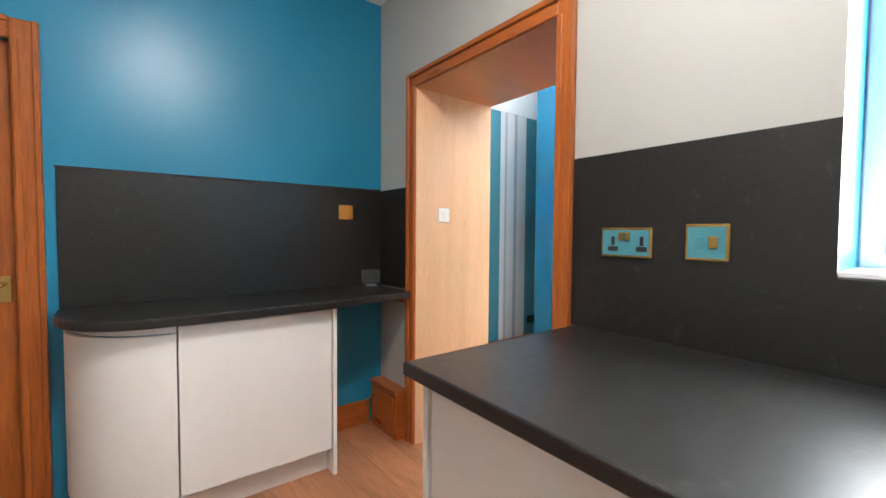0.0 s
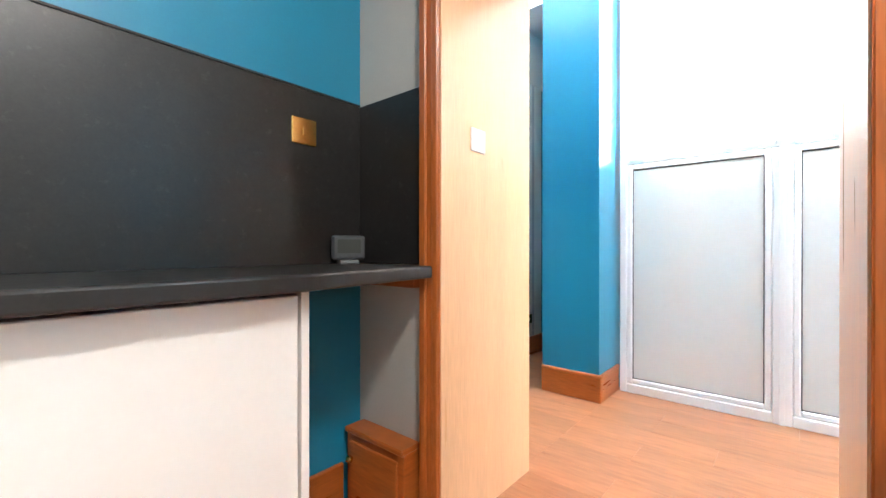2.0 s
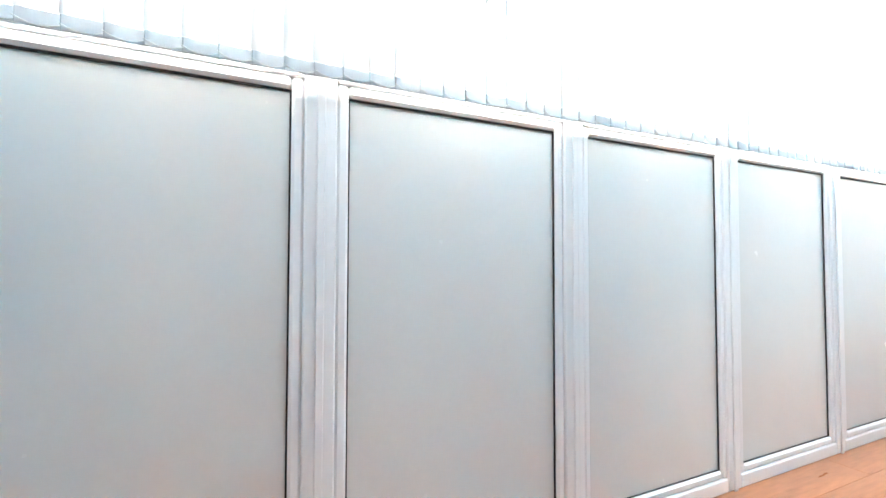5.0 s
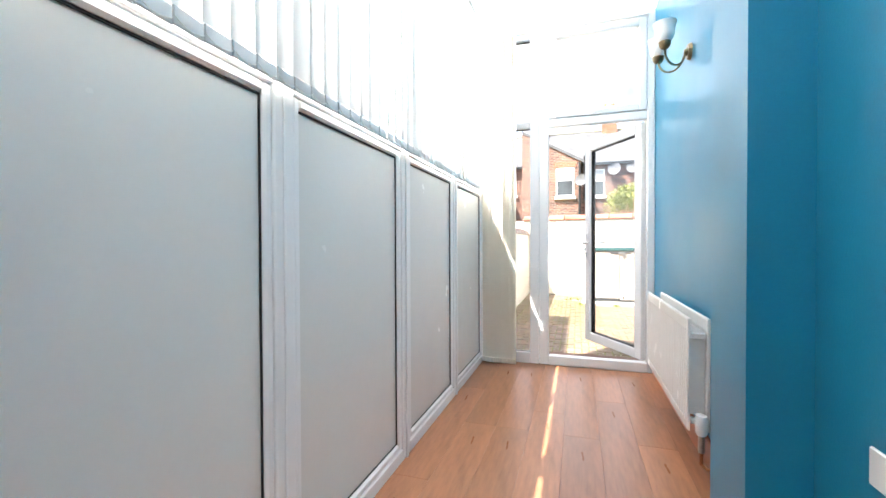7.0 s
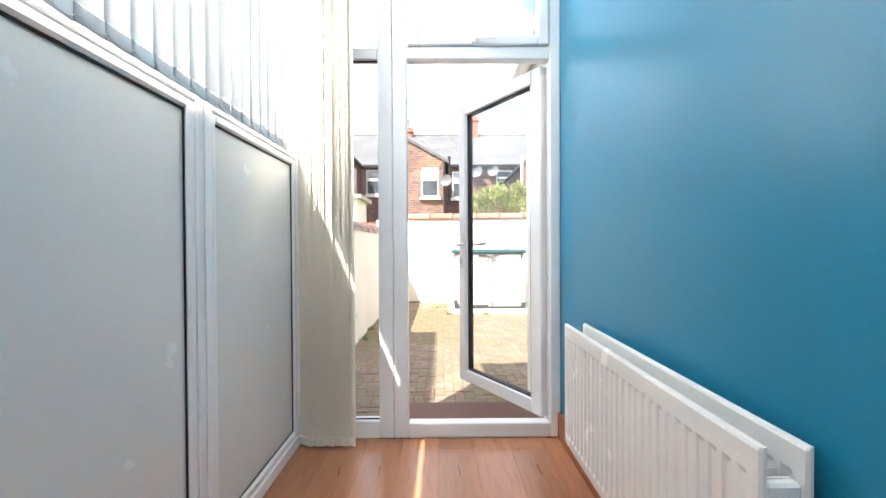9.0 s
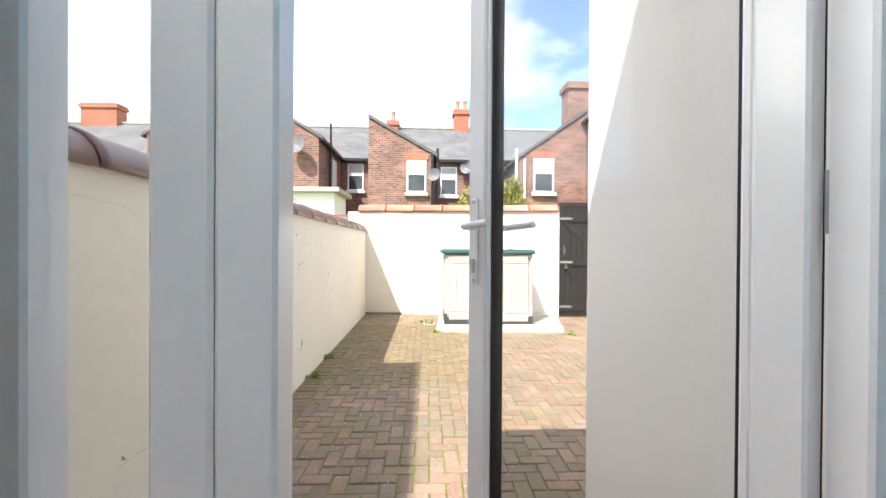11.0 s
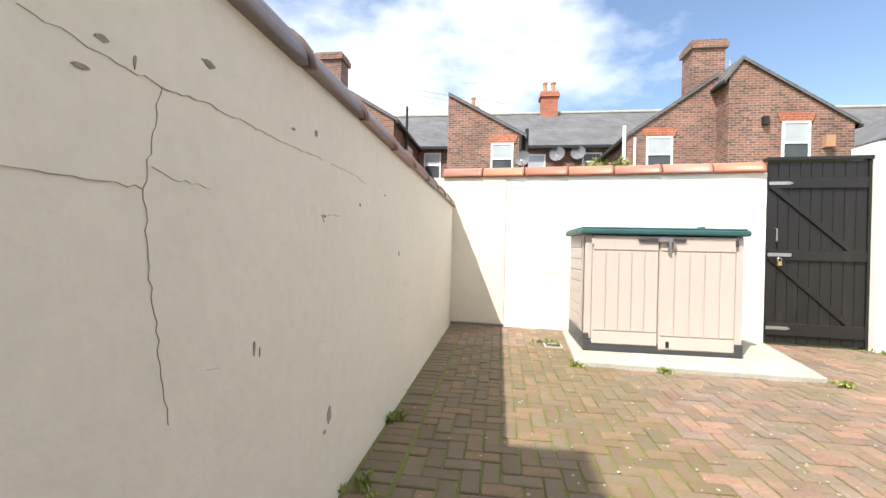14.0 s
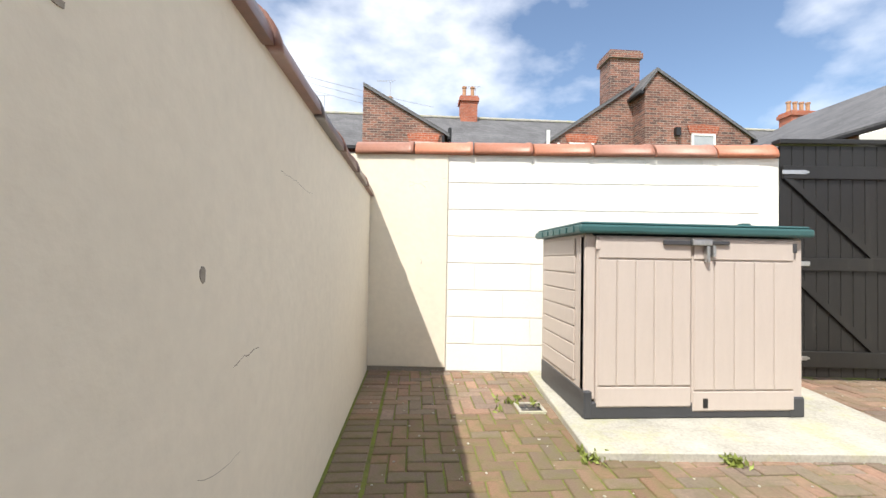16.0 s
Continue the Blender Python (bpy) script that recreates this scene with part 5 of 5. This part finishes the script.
def aerial(x, y, z, h):
    a = thing("tv_aerial", "thin metal television aerial on the roof", "aerial", group="aerials on the roofs")
    part("mast", made(lambda bm: rod(bm, (x, y, z), (x, y, z + h), 0.018, sides=6)), STEEL, a)
    part("boom", made(lambda bm: rod(bm, (x - 0.7, y, z + h), (x + 0.25, y, z + h + 0.06), 0.012, sides=6)), STEEL, a)
    for k in range(6):
        part("element", made(lambda bm: rod(bm, (x - 0.65 + k * 0.15, y - 0.15, z + h), (x - 0.65 + k * 0.15, y + 0.15, z + h + 0.02), 0.007, sides=5)), STEEL, a)


aerial(-4.6, TY + 3.5, 8.0, 0.9)
aerial(-1.3, TY + 3.5, 9.0, 0.8)
aerial(11.6, TY + 3.5, 8.0, 2.6)
aerial(3.1, TY + 3.5, 9.1, 0.6)
wires = thing("overhead_wires", "thin dark overhead wires crossing to the roofs", "wire")
for k in range(3):
    a, b = Vector((-22, 4 + k * 1.5, 9.4 + 0.25 * k)), Vector((-1.5 + k * 1.2, TY + 3.3, 8.3 + 0.1 * k))
    part("wire", made(lambda bm: tube(bm, [a.lerp(b, i / 10) - Vector((0, 0, 1.0 * (1 - (i / 5 - 1) ** 2))) for i in range(11)], 0.009, 4)), STEEL, wires)


def foliage(bm, blobs, count, size, rng, lean=0.0):
    for _ in range(count):
        cx, cy, cz, r = rng.choice(blobs)
        d = Vector((rng.gauss(0, 1), rng.gauss(0, 1), rng.gauss(0, 1))).normalized() * r * rng.uniform(0.4, 1.1)
        p = Vector((cx, cy, cz)) + d
        m3 = Euler((rng.uniform(0, 6), rng.uniform(0, 6), rng.uniform(0, 6))).to_matrix()
        s = size * rng.uniform(0.6, 1.3)
        vs = [bm.verts.new(p + m3 @ Vector(v) * s) for v in ((-0.5, 0, 0), (0, -0.22, 0.05), (0.6, 0, 0), (0, 0.22, 0.05))]
        bm.faces.new(vs)


bush = thing("bush", "yellow-green leafy bush behind the lane wall", "bush", at=(0, 0, 0))
rb = random.Random(3)
bl_ = [(2.3 + 2.2 * rb.random(), 14.6 + rb.random(), 2.5 + 0.75 * rb.random(), 0.4) for _ in range(16)] + [(4.0, 15, 3.4, 0.35), (3.3, 15, 3.35, 0.4), (2.7, 15, 3.15, 0.3)]
part("trunk", made(lambda bm: [rod(bm, (3.3, 15, -0.1), (bx, by, bz), 0.06, 0.012, 6) for bx, by, bz, _ in bl_]), POT, bush)
part("crown", made(lambda bm: foliage(bm, bl_, 4200, 0.13, rb)), LEAF, bush)
shed = thing("lean_to_shed", "small pale flat-roofed shed beyond the wall", "shed")
part("body", boxes((-4.4, -2.4, 13.4, 15.4, -0.1, 2.85)), WHITER, shed)
part("roof", boxes((-4.6, -2.2, 13.2, 15.6, 2.85, 3.0)), CONC, shed)

# ---- weeds ----
rw_ = random.Random(12)
for x, y, s in ((-0.2, 1.95, 0.12), (-0.2, 2.85, 0.08), (-0.21, 3.45, 0.05), (0.72, 5.35, 0.13), (0.9, 4.66, 0.07), (1.5, 4.6, 0.04), (3.75, 5.72, 0.11), (2.62, 4.55, 0.04), (-0.2, 2.15, 0.05)):
    wd_ = thing("weed", "small green weed tuft in the paving joints", "weed", group="weeds in the paving", at=(x, y, ZG))
    part("leaves", made(lambda bm: foliage(bm, [(rw_.uniform(-s, s), rw_.uniform(-s, s), 0.012, 0.025) for _ in range(9)], 90, 0.035, rw_)), WEED, wd_)

rs = random.Random(31)
bm = bmesh.new()
for _ in range(900):
    px, py = rs.uniform(-0.2, 3.85), rs.uniform(0.7, 5.9)
    if 0.88 < px < 2.85 and py > 4.5:
        continue
    r = rs.uniform(0.003, 0.009)
    bmesh.ops.create_icosphere(bm, subdivisions=1, radius=r, matrix=Matrix.LocRotScale((px, py, ZG + r * 0.2), Euler((0, 0, rs.uniform(0, 6))), (1, rs.uniform(0.6, 1), 0.5)))
peb = new("loose_grit", mesh_of("loose_grit", bm, CONC))
tagged(peb, "pale grit scattered over the paving", "grit", kind="stuff")

# ---- floor planks ----
plank_cache = {}


def plank(x0, x1, y0, y1):
    key = (round(x1 - x0, 3), round(y1 - y0, 3))
    if key not in plank_cache:
        bm = bmesh.new()
        block(bm, 0, key[0] - 0.0006, 0, key[1] - 0.0006, -0.012, 0, 0.0009)
        plank_cache[key] = mesh_of("plank", bm, PLANK)
    ob = new("plank", plank_cache[key])
    ob.parent = slab
    ob.location = (x0, y0, 0)


rp = random.Random(21)
for X0, X1, YA, YB in ((0.0, XE, -5.47, 0.0), (-2.0, KW, SW, -5.47), (XE, 4.9, KS, -3.0)):
    x = X0
    while x < X1 - 0.02:
        xb = min(x + 0.193, X1)
        y = YA - rp.choice((0.0, 0.3, 0.6, 0.9))
        while y < YB:
            y0, y1 = max(y, YA), min(y + 1.25, YB)
            if y1 - y0 > 0.03:
                plank(x, xb, y0, y1)
            y += 1.25
        x = xb

# ---- paving ----
yard = setting("paving", boxes((-0.25, 3.93, -0.14, 6.2, -0.114, -0.0965)), MOSS, "weathered clay block paving with moss", "paving")
PL, PW = 0.156, 0.078
bm = bmesh.new()
block(bm, -PL / 2 + 0.0035, PL / 2 - 0.0035, -PW / 2 + 0.0035, PW / 2 - 0.0035, -0.03, 0, 0.004)
pav_me = mesh_of("paver", bm, PAVER)
far = [(-0.16, 0.12 + j * PW, 0) for j in range(-4, 80)]
for r in range(-5, 80):
    for c in range(-1, 52):
        k = (c - r) % 4
        x, y = -0.07 + c * PW, 0.07 + r * PW
        if k == 0:
            far.append((x + PW, y + PW / 2, 0))
        elif k == 3:
            far.append((x + PW / 2, y + PW, 90))
rest_v, rest_f = [], []
base_v, base_f = [tuple(v.co) for v in pav_me.vertices], [tuple(p.vertices) for p in pav_me.polygons]
rv = random.Random(7)
count = 0
for x, y, a in far:
    if not (-0.26 < x - 0.0 and x < 3.86 and -0.13 < y < 6.22):
        continue
    if -0.13 < x < -0.1:
        continue
    half = -0.1 < x < -0.06 and a == 0
    if half:
        x += PW / 2
    if 0.95 < x < 2.5 and 4.75 < y < 5.75 or y > 6.2 - x * 0.095:
        continue
    m4 = pose(x, y, ZG + rv.uniform(-0.003, 0.003), rv.uniform(-1, 1), rv.uniform(-0.8, 0.8), a + rv.uniform(-1.6, 1.6)) @ Matrix.Diagonal((0.5 if half else 1, 1, 1, 1))
    if x < 1.15 and 2.6 < y < 5.2 and count < 300:
        ob = new("paver", pav_me)
        ob.parent = yard
        ob.matrix_basis = m4
        count += 1
    else:
        o = len(rest_v)
        rest_v += [tuple(m4 @ Vector(v)) for v in base_v]
        rest_f += [tuple(i + o for i in f) for f in base_f]
me = bpy.data.meshes.new("pavers")
me.from_pydata(rest_v, [], rest_f)
me.materials.append(PAVER_S)
ob = new("pavers", me)
ob.parent = yard
tagged(ob, "weathered clay block pavers", kind="stuff")

# ---- the yard set out from the back door ----
for ob in list(bpy.data.objects):
    if ob.parent is None and ob not in INDOORS and ob is not step:
        ob.matrix_basis = YARD @ ob.matrix_basis
